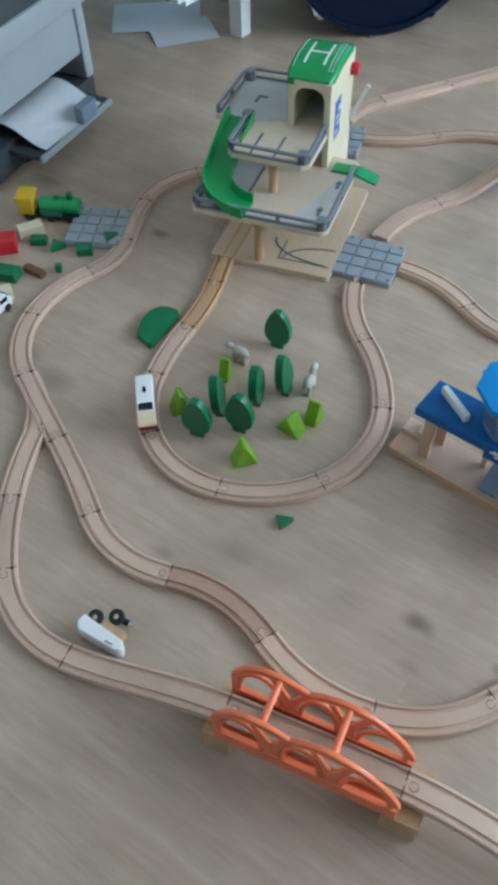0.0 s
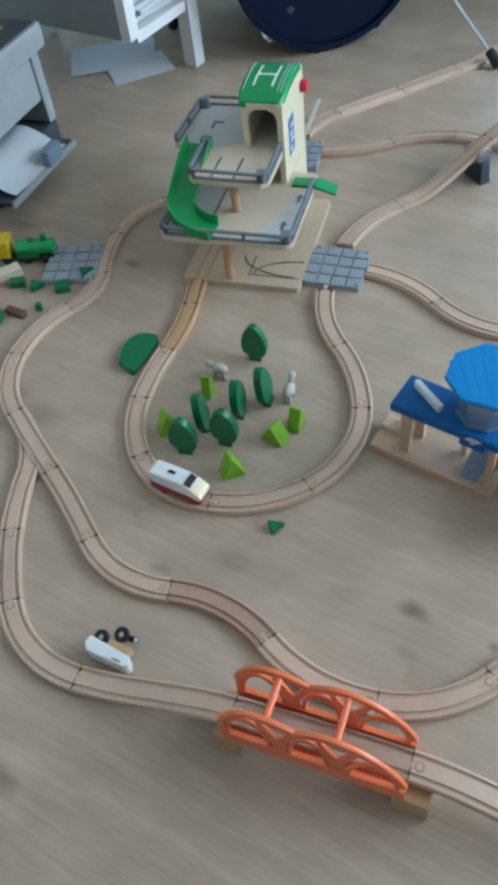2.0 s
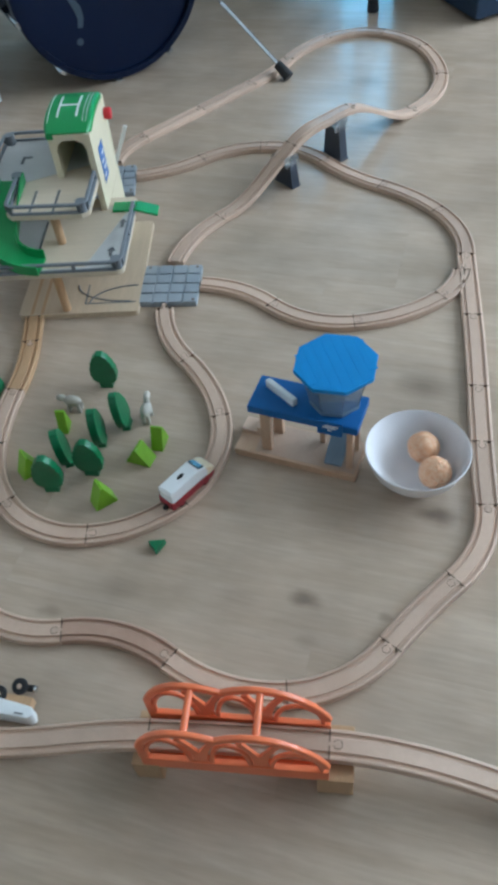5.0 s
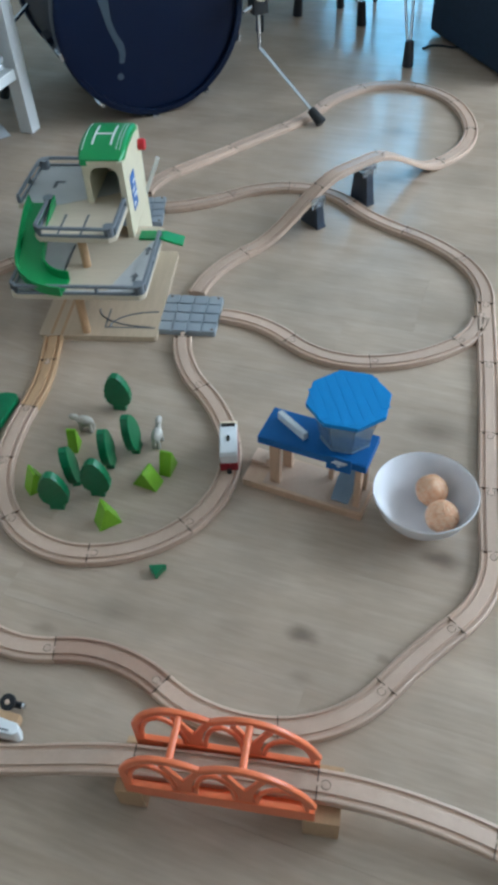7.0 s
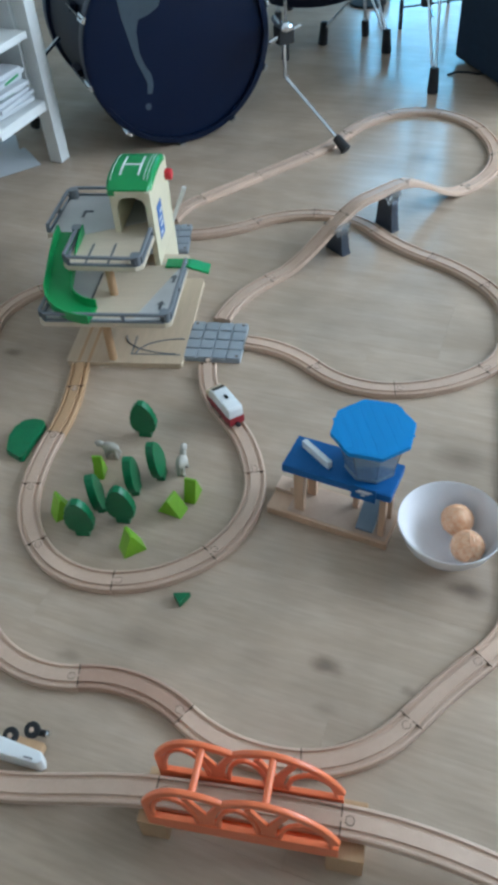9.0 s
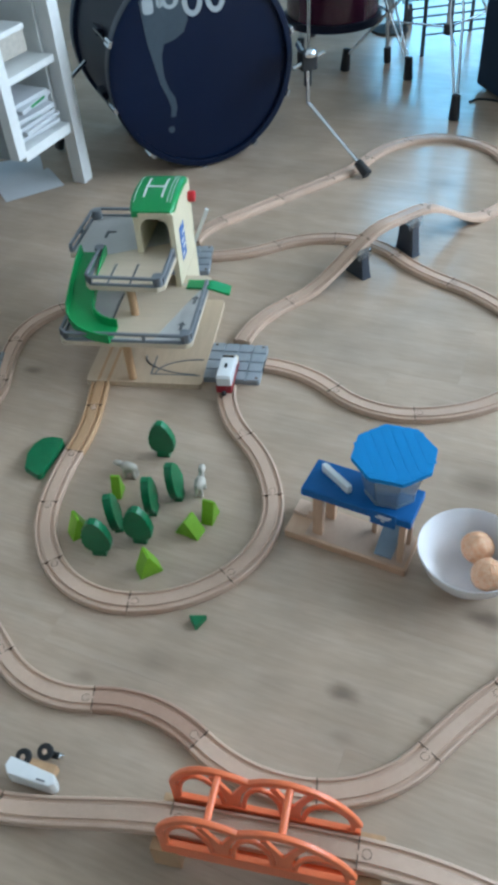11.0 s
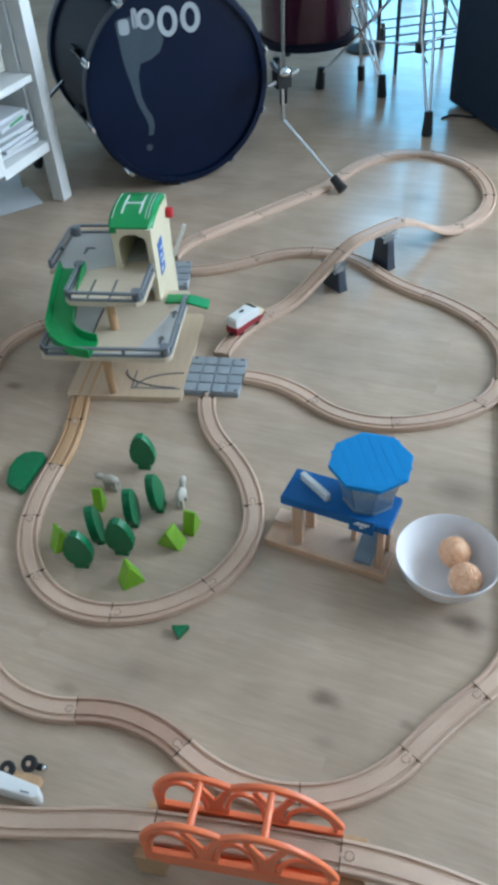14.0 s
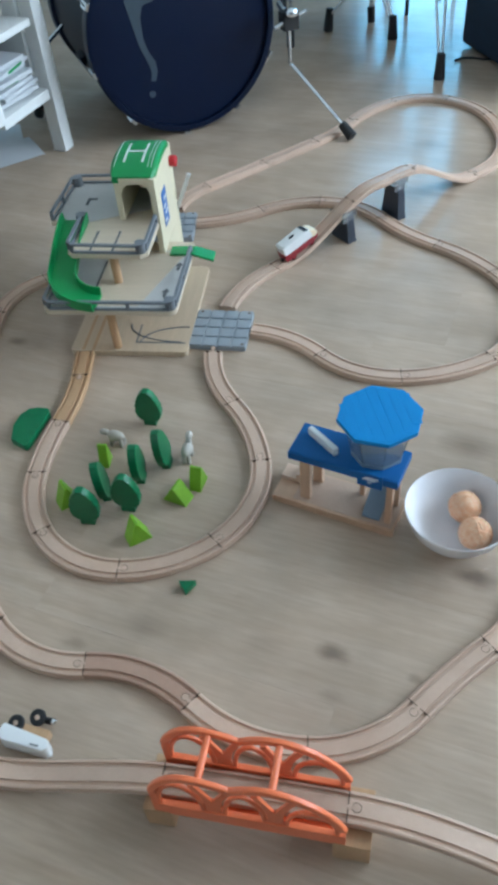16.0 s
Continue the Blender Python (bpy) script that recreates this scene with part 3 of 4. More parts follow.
    lint = [(-0.126, 0.028), (-0.121, 0.042), (-0.110, 0.050), (-0.085, 0.050), (-0.073, 0.042), (-0.068, 0.028), (-0.068, 0.062), (-0.126, 0.062)]
    part("arch", slab(lint, 0, 0.012, 0.0008, None, Matrix.Translation((0, 0.206, 0.208)) @ Matrix.Rotation(math.pi / 2, 4, "X")), CREAM, g)
    sign = part("sign_panel", box(-0.056, -0.0552, 0.225, 0.262, 0.150, 0.222, 0), BLUEPRINT, t)
    for zz, y0, y1 in ((0.158, 0.229, 0.245), (0.172, 0.236, 0.258), (0.186, 0.23, 0.25), (0.2, 0.24, 0.258)):
        part("sign_mark", box(-0.0553, -0.0548, y0, y1, zz, zz + 0.006, 0), WHITE, sign)
    # helipad: a plate arched from front to back
    def crown(y):
        """Height of the helipad's middle at depth y."""
        return 0.267 + 0.017 * (1 - abs(2 * (y - 0.195) / 0.152 - 1) ** 2.6)

    bm, rows = bmesh.new(), []
    for i in range(19):
        y = 0.195 + 0.152 * i / 18
        z = crown(y)
        e = 0.006 * abs(i / 9 - 1) ** 6
        rows.append([bm.verts.new((x, y, z + dz)) for x, dz in ((-0.145 + e, -0.006), (-0.053 - e, -0.006), (-0.053 - e, 0.001), (-0.056 - e, 0.005), (-0.062, 0.0065), (-0.136, 0.0065), (-0.142 + e, 0.005), (-0.145 + e, 0.001))])
    for a, b in zip(rows, rows[1:]):
        for i in range(8):
            bm.faces.new((a[i], a[(i + 1) % 8], b[(i + 1) % 8], b[i]))
    bm.faces.new(rows[0])
    bm.faces.new(rows[-1][::-1])
    h = part("helipad", bm, GREEN, g, "glossy green arched helipad with a white H")

    def strip(x0, x1, y0, y1, bm):
        """A white stroke that follows the arch."""
        n = max(1, round((y1 - y0) / 0.006))
        rows = []
        for i in range(n + 1):
            y = y0 + (y1 - y0) * i / n
            z = crown(y) + 0.0066
            rows.append([bm.verts.new(v) for v in ((x0, y, z), (x1, y, z), (x1, y, z + 0.0006), (x0, y, z + 0.0006))])
        for a, b in zip(rows, rows[1:]):
            for i in range(4):
                bm.faces.new((a[i], a[(i + 1) % 4], b[(i + 1) % 4], b[i]))
        bm.faces.new(rows[0])
        bm.faces.new(rows[-1][::-1])
        return bm

    mark = strip(-0.1205, -0.1165, 0.228, 0.302, bmesh.new())
    mark = strip(-0.0845, -0.0805, 0.228, 0.302, mark)
    part("letter_h", strip(-0.1165, -0.0845, 0.262, 0.268, mark), WHITE, h)
    # thin white lines drawn in for the highlights on the glossy arch
    for x in (-0.136, -0.070, -0.0635):
        part("highlight_stripe", strip(x - 0.0005, x + 0.0005, 0.215, 0.318, bmesh.new()), WHITE, h)
    # red crank knob and white lever
    part("knob", cyl((-0.056, 0.330, 0.238), (-0.042, 0.330, 0.238), 0.0115, 20), BRED, g, "red lift knob")
    part("lever", box(-0.004, 0.004, -0.0025, 0.0025, -0.04, 0.052, 0.0015), WHITE, g, "white lift lever", pose(-0.044, 0.345, 0.155, 0, 24, 0))
    # slide: a trough that swings from the upper deck to the lower one
    path = []
    for i in range(17):
        v = i / 16
        if v < 0.6:
            x, y = -0.226, 0.190 - 0.215 * v
        else:
            a = (v - 0.6) / 0.4 * math.pi / 2
            x, y = -0.226 + 0.073 * (1 - math.cos(a)), 0.061 - 0.046 * math.sin(a)
        z = z2 + 0.009 - (z2 - z1) * ease(v * 0.95 + 0.02) + 0.0005
        path.append([x, y, z])
    cs = [(-0.027, 0.019), (-0.024, 0.019), (-0.022, 0.003), (-0.016, 0.0022), (0.016, 0.0022), (0.022, 0.003), (0.024, 0.019), (0.027, 0.019), (0.026, -0.001), (0.018, -0.0025), (-0.018, -0.0025), (-0.026, -0.001)]
    cen = []
    for i, p in enumerate(path):
        a, b = path[max(0, i - 1)], path[min(16, i + 1)]
        cen.append((p[0], p[1], p[2] + 0.003, math.atan2(b[1] - a[1], b[0] - a[0])))
    part("slide", sweep(cs, cen), GREEN, g, "glossy green curved slide")
    # green drop flap on the right
    flap = box(-0.045, 0.004, 0.180, 0.210, z1 + 0.0112, z1 + 0.016, 0.0015)
    tip = box(0.0, 0.042, -0.016, 0.016, -0.0025, 0.0025, 0.0015)
    tip.transform(pose(0.003, 0.195, z1 + 0.0135, 0, 18, 0))
    part("flap", join(flap, tip), GREEN, g, "green ramp flap")
    return g


toy_garage()


# ---- orange arch bridge ----


def arch_bridge():
    b = thing("arch_bridge", pose(-0.027, 0.176, 0.0, 0, 0, -14.6), "orange plastic toy railway bridge with arched trusses on wooden piers", "toy bridge")
    L, z0 = 0.212, 0.046

    def top(x):
        """Height of the truss's upper edge above its foot."""
        u = x / L
        if u < 0.43:
            return 0.104 * math.sqrt(max(0.0, 1 - ((u - 0.22) / 0.26) ** 2)) if u < 0.22 else 0.104 - 0.012 * ((u - 0.22) / 0.21) ** 2
        return 0.094 + 0.014 * math.sin(math.pi * min(1, (u - 0.43) / 0.42)) if u < 0.62 else 0.1077 * math.sqrt(max(0.0, 1 - ((u - 0.60) / 0.425) ** 2))

    def bar(pts, w, y, t=0.0065):
        """A moulded strip of width w along points (x, z) in the plane of the truss, with chamfered edges."""
        bm = bmesh.new()
        c = 0.0013
        cross = [(-w / 2 + c, -t / 2), (w / 2 - c, -t / 2), (w / 2, -t / 2 + c), (w / 2, t / 2 - c), (w / 2 - c, t / 2), (-w / 2 + c, t / 2), (-w / 2, t / 2 - c), (-w / 2, -t / 2 + c)]
        rings = []
        for i, (x, z) in enumerate(pts):
            a, b = pts[max(0, i - 1)], pts[min(len(pts) - 1, i + 1)]
            n = math.hypot(b[0] - a[0], b[1] - a[1])
            nx, nz = -(b[1] - a[1]) / n, (b[0] - a[0]) / n
            rings.append([bm.verts.new((x + nx * p, y + q, z + nz * p)) for p, q in cross])
        for a, b in zip(rings, rings[1:]):
            for k in range(8):
                bm.faces.new((a[k], a[(k + 1) % 8], b[(k + 1) % 8], b[k]))
        bm.faces.new(rings[0])
        bm.faces.new(rings[-1][::-1])
        return bm

    for side in (-0.0265, 0.0265):
        n = 22
        pts = [(0.001 + (L - 0.002) * (1 - math.cos(math.pi * i / n)) / 2, 0) for i in range(n + 1)]
        rim = [(0.002, z0), (0.002, z0 + 0.02), (0.002, z0 + 0.045)] + [(x, z0 + max(0.002, top(x)) - 0.004) for x, _ in pts[1:]]
        part("truss_rim", bar(rim, 0.0095, side), ORANGE, b)
        part("truss_sill", box(-0.002, L + 0.002, side - 0.0035, side + 0.0035, z0 - 0.004, z0 + 0.023, 0.0015), ORANGE, b)
        for x0, x1, h in ((0.006, 0.058, 0.080), (0.082, 0.126, 0.078), (0.150, 0.206, 0.068)):
            m = (x0 + x1) / 2
            ar = [(m - (x1 - x0) / 2 * math.cos(math.pi * i / 10), z0 + 0.020 + (h - 0.020) * math.sin(math.pi * i / 10)) for i in range(11)]
            part("small_arch", bar(ar, 0.0055, side, 0.005), ORANGE, b)
        for x in (0.070, 0.138):
            part("web_plate", slab([(x - 0.010, 0), (x + 0.010, 0), (x + 0.008, 0.020), (x + 0.013, 0.046), (x + 0.024, 0.070), (x + 0.017, 0.074), (x, 0.036), (x - 0.017, 0.074), (x - 0.024, 0.070), (x - 0.013, 0.046), (x - 0.008, 0.020)], -0.002, 0.002, 0.0006, None, Matrix.Translation((0, side, z0 + 0.016)) @ Matrix.Rotation(math.pi / 2, 4, "X")), ORANGE, b)
    for x in (0.058, 0.137):
        z = z0 + top(x) - 0.006
        part("cross_strut", cyl((x, -0.0265, z), (x, 0.0265, z), 0.0042, 14), ORANGE, b)
    part("cradle", box(0.0, L, -0.024, 0.024, z0 + 0.001, z0 + 0.0055, 0.0008), ORANGE, b)
    for x, w in ((-0.017, 0.034), (L - 0.012, 0.042)):
        part("pier", box(x, x + w, -0.031, 0.034, 0, z0 + 0.0005, 0.002), BEECH_WARM, b, "beech support block")
    return b


arch_bridge()

# piers under the humped track


def pier(s, label):
    a = radians(32.15)
    p = thing("track_pier", pose(0.189 + s * math.cos(a), 1.277 + s * math.sin(a), 0, 0, 0, 32.15), label, "toy pier", "humped track piers")
    h = hump(s) - 0.006
    bm = slab([(-0.012, -0.030), (0.012, -0.030), (0.012, 0.030), (-0.012, 0.030)], 0, 0.006, 0.001)
    part("foot", bm, SLATE, p)
    body = bmesh.new()
    lo = [body.verts.new(v) for v in ((-0.011, -0.028, 0.006), (0.011, -0.028, 0.006), (0.011, 0.028, 0.006), (-0.011, 0.028, 0.006))]
    hi = [body.verts.new(v) for v in ((-0.009, -0.020, h), (0.009, -0.020, h), (0.009, 0.020, h), (-0.009, 0.020, h))]
    for i in range(4):
        body.faces.new((lo[i], lo[(i + 1) % 4], hi[(i + 1) % 4], hi[i]))
    body.faces.new(hi)
    body.faces.new(lo[::-1])
    part("body", bevel(body, 0.0012), SLATE, p)
    part("clip", box(-0.024, 0.014, -0.0225, 0.0225, h - 0.001, h + 0.0055, 0.001, box(-0.024, 0.014, -0.0255, -0.0215, h - 0.012, h + 0.012, 0.001)), CLEAR, p, "clear plastic track clip")
    return p


pier(0.200, "dark slate plastic pier with a clear clip under the humped track")
pier(0.350, "dark slate plastic pier with a clear clip under the humped track")


# ---- station ----


def station():
    s = thing("toy_station", pose(0.134, 0.628, 0, 0, 0, -29), "wooden toy station with blue roof and clear octagonal tower", "toy station")
    part("platform", slab(rounded(0, 0.2, 0, 0.071, 0.003, 3), 0, 0.014, 0.0015), STATION_WOOD, s)
    part("platform_top", box(0.034, 0.196, 0.005, 0.068, 0.014, 0.0146, 0), BEECH, s)
    step = part("steps", slab([(0, 0.014), (0.034, 0.014), (0.034, 0.032), (0.026, 0.032), (0.026, 0.022), (0, 0.022)], 0, 0.028, 0.001, None, Matrix.Translation((0, 0.066, 0)) @ Matrix.Rotation(math.pi / 2, 4, "X")), BEECH, s)
    zr = 0.098
    for u, v, w, d in ((0.052, 0.018, 0.016, 0.011), (0.058, 0.056, 0.016, 0.011), (0.132, 0.056, 0.008, 0.010), (0.186, 0.018, 0.010, 0.012), (0.186, 0.056, 0.010, 0.012)):
        part("post", box(u - w / 2, u + w / 2, v - d / 2, v + d / 2, 0.014, zr, 0.0012), STATION_WOOD, s)
    roof = part("roof", slab([(0.026, 0.010), (0.198, 0.010), (0.198, 0.078), (0.026, 0.078)], zr, zr + 0.015, 0.0022), DBLUE, s, "deep blue painted roof slab")
    part("roof_board", box(0.029, 0.195, 0.013, 0.075, zr + 0.015, zr + 0.0156, 0), DBLUE, roof)
    part("name_board", box(-0.0045, 0.0045, -0.031, 0.031, 0, 0.014, 0.002), WHITE, s, "plain white board", pose(0.070, 0.044, zr + 0.0155, 0, 0, 61))
    sign = part("front_sign", box(0.138, 0.176, 0.006, 0.010, zr - 0.006, zr + 0.022, 0.001), DBLUE, s)
    for a, b, z in ((0.146, 0.166, 0.010), (0.150, 0.170, 0.014), (0.154, 0.160, 0.005)):
        part("sign_mark", box(a, b, 0.0054, 0.0062, zr + z - 0.001, zr + z + 0.0015, 0), WHITE, sign)

    def octagon(r, turn=22.5 + 8):
        return [(0.150 + r * math.cos(radians(turn + 45 * i)), 0.060 + r * math.sin(radians(turn + 45 * i))) for i in range(8)]

    lo, hi = octagon(0.038), octagon(0.052)
    for i in range(8):
        j = (i + 1) % 8
        bm = bmesh.new()
        k = 0.96
        c = Vector((0.150, 0.060))
        quad = []
        for sc in (1.0, k):
            quad.append([bm.verts.new((c.x + (p[0] - c.x) * sc, c.y + (p[1] - c.y) * sc, z)) for p, z in ((lo[i], zr + 0.0165), (lo[j], zr + 0.0165), (hi[j], 0.182), (hi[i], 0.182))])
        a, b = quad
        bm.faces.new(a)
        bm.faces.new(b[::-1])
        for q in range(4):
            bm.faces.new((a[q], a[(q + 1) % 4], b[(q + 1) % 4], b[q]))
        part("pane", bm, CLEAR, s)
    part("tower_floor", slab(octagon(0.040), zr + 0.0156, zr + 0.020, 0.001), GREYBLUE, s)
    part("tower_roof", slab(octagon(0.0625), 0.182, 0.190, 0.002), BLUE, s, "bright blue octagonal roof")
    for k in range(-3, 4):
        d = k * 0.0150
        half = math.sqrt(0.0555 ** 2 - d * d)
        part("roof_rib", box(-half, half, d - 0.0069, d + 0.0069, 0.1900, 0.1904, 0.0002), BLUE, s, m=pose(0.150, 0.060, 0, 0, 0, 125))
    part("ticket_ramp", box(-0.014, 0.014, -0.030, 0.030, -0.003, 0.003, 0.0012), GREYBLUE, s, "grey blue plastic ramp", pose(0.160, 0.040, 0.030, 28, 0, 0))
    part("ramp_base", box(0.146, 0.174, 0.012, 0.066, 0.014, 0.0185, 0.001), GREYBLUE, s)
    return s


station()

# ---- bowl with two wicker balls ----
bowl = thing("bowl", pose(0.399, 0.521, 0), "white plastic bowl holding two orange wicker balls", "bowl")
part("shell", turned([(0, 0.0), (0.034, 0.0), (0.036, 0.003), (0.052, 0.020), (0.0685, 0.044), (0.0765, 0.069), (0.0775, 0.071), (0.0765, 0.0725), (0.0745, 0.0705), (0.0665, 0.045), (0.050, 0.022), (0.034, 0.006), (0, 0.005)], 64), BOWL, bowl)
part("foot_ring", turned([(0.030, 0.0005), (0.034, -0.0), (0.036, 0.004), (0.031, 0.004)], 40), BOWL, bowl)


def wicker_ball(x, y, z, r, turn):
    t = thing("wicker_ball", pose(x, y, z, turn, turn * 2, turn * 3), "orange woven wicker ball lying in the white bowl", "ball", "wicker balls")
    part("core", ball((0, 0, 0), r * 0.975, None, n=28), SALMON, t)
    rng = random.Random(turn)
    for k in range(15):
        ax = Vector((rng.uniform(-1, 1), rng.uniform(-1, 1), rng.uniform(-1, 1))).normalized()
        m = ax.to_track_quat("Z", "Y").to_matrix().to_4x4()
        off = rng.uniform(-0.55, 0.55) * r
        rr = math.sqrt(r * r - off * off)
        part("cane", turned([(rr - 0.0015, off - 0.0012), (rr + 0.0001, off - 0.0012), (rr + 0.0001, off + 0.0012), (rr - 0.0015, off + 0.0012), (rr - 0.0015, off - 0.0012)], 28, None, m), SALMON, t)


wicker_ball(0.4178, 0.5478, 0.0385, 0.0243, 11)
wicker_ball(0.4206, 0.4973, 0.0385, 0.0243, 23)


# ---- wood inside the loop ----


def outline(half):
    """A closed outline from one half, mirrored."""
    return half + [(-x, y) for x, y in reversed(half) if abs(x) > 1e-6]


def toy_tree(x, y, turn, lean, h=0.078, material=None, thin=0.014, group="dark green toy trees"):
    """A flat sawn tree: round crown that steps in to a short foot."""
    t = thing("toy_tree", pose(x, y, 0, lean, 0, turn), "flat sawn wooden toy tree painted dark green", "toy tree", group)
    s = h / 0.085
    crown = [(0.0, 0.085), (0.0065, 0.0845), (0.009, 0.080), (0.0145, 0.0755), (0.0165, 0.069), (0.0205, 0.064), (0.0215, 0.056), (0.0248, 0.050), (0.0245, 0.041), (0.0262, 0.034), (0.0238, 0.027), (0.0232, 0.0205), (0.0185, 0.0165), (0.0165, 0.0132)]
    m = Matrix.Translation((0, thin / 2, 0)) @ Matrix.Rotation(math.pi / 2, 4, "X")
    part("crown", slab([(a * s, b * s) for a, b in outline(crown)], 0, thin, 0.0018, None, m), material or DGREEN, t)
    part("foot", slab([(-0.0125 * s, 0), (0.0125 * s, 0), (0.0125 * s, 0.0137 * s), (-0.0125 * s, 0.0137 * s)], 0, thin, 0.0012, None, m), material or DGREEN, t)
    return t


for x, y, turn, lean in ((-0.066, 0.832, -14, 0), (-0.035, 0.727, 78, -9), (-0.078, 0.699, 82, -4), (-0.096, 0.637, -14, 0), (-0.160, 0.618, -10, 0), (-0.133, 0.668, 91, -7)):
    toy_tree(x, y, turn, lean)


def lime_wedge(x, y, turn, w=0.036, h=0.05, d=0.026):
    t = thing("lime_wedge", pose(x, y, 0, 0, 0, turn), "lime green painted wooden wedge block used as a bush", "toy block", "lime green wedges")
    m = Matrix.Translation((0, d / 2, 0)) @ Matrix.Rotation(math.pi / 2, 4, "X")
    part("block", slab([(-w / 2, 0), (w / 2, 0), (0.002, h), (-0.002, h)], 0, d, 0.001, None, m), LGREEN, t)


lime_wedge(-0.198, 0.664, 28, 0.036, 0.042)
lime_wedge(-0.080, 0.578, 24, 0.038, 0.042)
lime_wedge(-0.017, 0.650, -30, 0.044, 0.034)
lime_wedge(0.016, 0.676, 68, 0.034, 0.042, 0.020)
lime_wedge(-0.141, 0.745, 80, 0.028, 0.044, 0.016)


def carved_animal(x, y, turn, material, label, neck):
    a = thing("carved_animal", pose(x, y, 0, 0, 0, turn), label, "toy animal")
    for px in (-0.011, 0.009):
        for py in (-0.004, 0.004):
            part("leg", cyl((px, py, 0), (px * 0.9, py, 0.018), 0.0036, 10), material, a)
    part("body", ball((0, 0, 0.022), 0.0165, None, (1, 0.58, 0.62), 16), material, a)
    part("neck", cyl((0.010, 0, 0.024), (0.016, 0, 0.024 + neck), 0.0058, 12, None, 0.0046), material, a)
    part("head", ball((0.0195, 0, 0.026 + neck), 0.0085, None, (1.1, 0.7, 0.7), 12), material, a)
    part("tail", cyl((-0.014, 0, 0.024), (-0.019, 0, 0.014), 0.0013, 8), material, a)


carved_animal(0.000, 0.736, 75, FIGURE, "pale carved wooden toy animal with a raised head", 0.011)
carved_animal(-0.124, 0.785, 160, STRAW, "small grey beige carved toy animal", 0.0015)

hill = thing("green_hill", pose(-0.284, 0.841, 0), "flat green wooden hill block lying beside the track", "toy block")
part("block", slab([(-0.028, -0.030), (-0.002, -0.052), (0.004, -0.050), (0.034, 0.030), (0.030, 0.040), (0.012, 0.046), (-0.006, 0.044), (-0.020, 0.031), (-0.029, 0.006)], 0, 0.014, 0.002), DGREEN, hill)

tri = thing("green_triangle", pose(-0.003, 0.473, 0, 0, 0, 0), "small dark green wooden triangle lying on the floor", "toy block")
part("block", slab([(-0.0125, 0.008), (0.0135, 0.006), (-0.003, -0.012)], 0, 0.012, 0.0012), DGREEN, tri)

# ---- tipped white wagon ----
at = pose(-0.207, 0.258, 0, 0, 0, -20)
wagon = thing("toy_wagon", at, "white toy wagon tipped on its side with black wheels", "toy wagon")
part("body", slab([(-0.036, -0.003), (-0.028, -0.012), (0.031, -0.012), (0.037, -0.006), (0.031, 0.004), (-0.034, 0.010)], 0.001, 0.028, 0.003), WHITE, wagon)
part("chassis", box(-0.018, 0.026, 0.004, 0.018, 0.004, 0.020, 0.002), BEECH_WARM, wagon)
back = at.inverted()
for x, y in ((-0.220, 0.279), (-0.193, 0.284)):
    p = back @ Vector((x, y, 0.024))
    w = part("wheel", turned([(0.003, 0), (0.0095, 0), (0.0105, 0.0015), (0.0105, 0.005), (0.0095, 0.006), (0.003, 0.006)], 28, None, pose(p.x, p.y, p.z - 0.004, 25, 0, 0)), BLACK, wagon)
    part("hub", turned([(0, 0.0066), (0.003, 0.0062), (0.0042, 0.0056), (0.0042, 0.003)], 18, None, pose(p.x, p.y, p.z - 0.004, 25, 0, 0)), BEECH, w)
    part("axle", cyl((p.x, p.y, 0.002), (p.x, p.y, p.z), 0.002, 8), CHROME, wagon)
p = back @ Vector((-0.178, 0.281, 0.012))
part("coupling", cyl((p.x - 0.010, p.y, 0.010), (p.x, p.y, 0.012), 0.0045, 16), BLACK, wagon)
part("magnet", cyl((p.x, p.y, 0.012), (p.x + 0.004, p.y, 0.012), 0.0045, 16), CHROME, wagon)
part("print_mark", box(0.012, 0.024, -0.009, -0.007, 0.028, 0.0285, 0), PRINT, wagon)

# ---- loose toys beside the printer ----
loco = thing("green_locomotive", pose(-0.575, 1.128, 0, 0, 0, 4), "green and yellow wooden toy steam locomotive", "toy train")
part("chassis", box(-0.055, 0.058, -0.014, 0.014, 0.008, 0.018, 0.002), BLACK, loco)
part("boiler", cyl((-0.018, 0, 0.032), (0.062, 0, 0.032), 0.0165, 28), GREEN, loco)
part("tank", box(-0.018, 0.028, -0.019, 0.019, 0.016, 0.034, 0.003), DGREEN, loco)
part("chimney", cyl((0.044, 0, 0.045), (0.044, 0, 0.060), 0.006, 16, None, 0.007), DGREEN, loco)
part("dome", ball((0.016, 0, 0.048), 0.007, None, (1, 1, 0.9), 14), DGREEN, loco)
cab = part("cab", box(-0.060, -0.030, -0.018, 0.018, 0.018, 0.052, 0.003), YELLOW, loco, "yellow driver's cab")
part("cab_roof", box(-0.064, -0.026, -0.021, 0.021, 0.052, 0.058, 0.003), YELLOW, cab)
for x in (-0.042, 0.0, 0.04):
    for y in (-0.0165, 0.0125):
        part("wheel", cyl((x, y, 0.009), (x, y + 0.004, 0.009), 0.009, 20), BLACK, loco)


def loose_block(name, x, y, turn, pts, h, material, label):
    t = thing(name, pose(x, y, 0, 0, 0, turn), label, "toy block", "loose toys")
    part("block", slab(pts, 0, h, 0.0018), material, t)


def rect(a, b):
    return [(-a / 2, -b / 2), (a / 2, -b / 2), (a / 2, b / 2), (-a / 2, b / 2)]


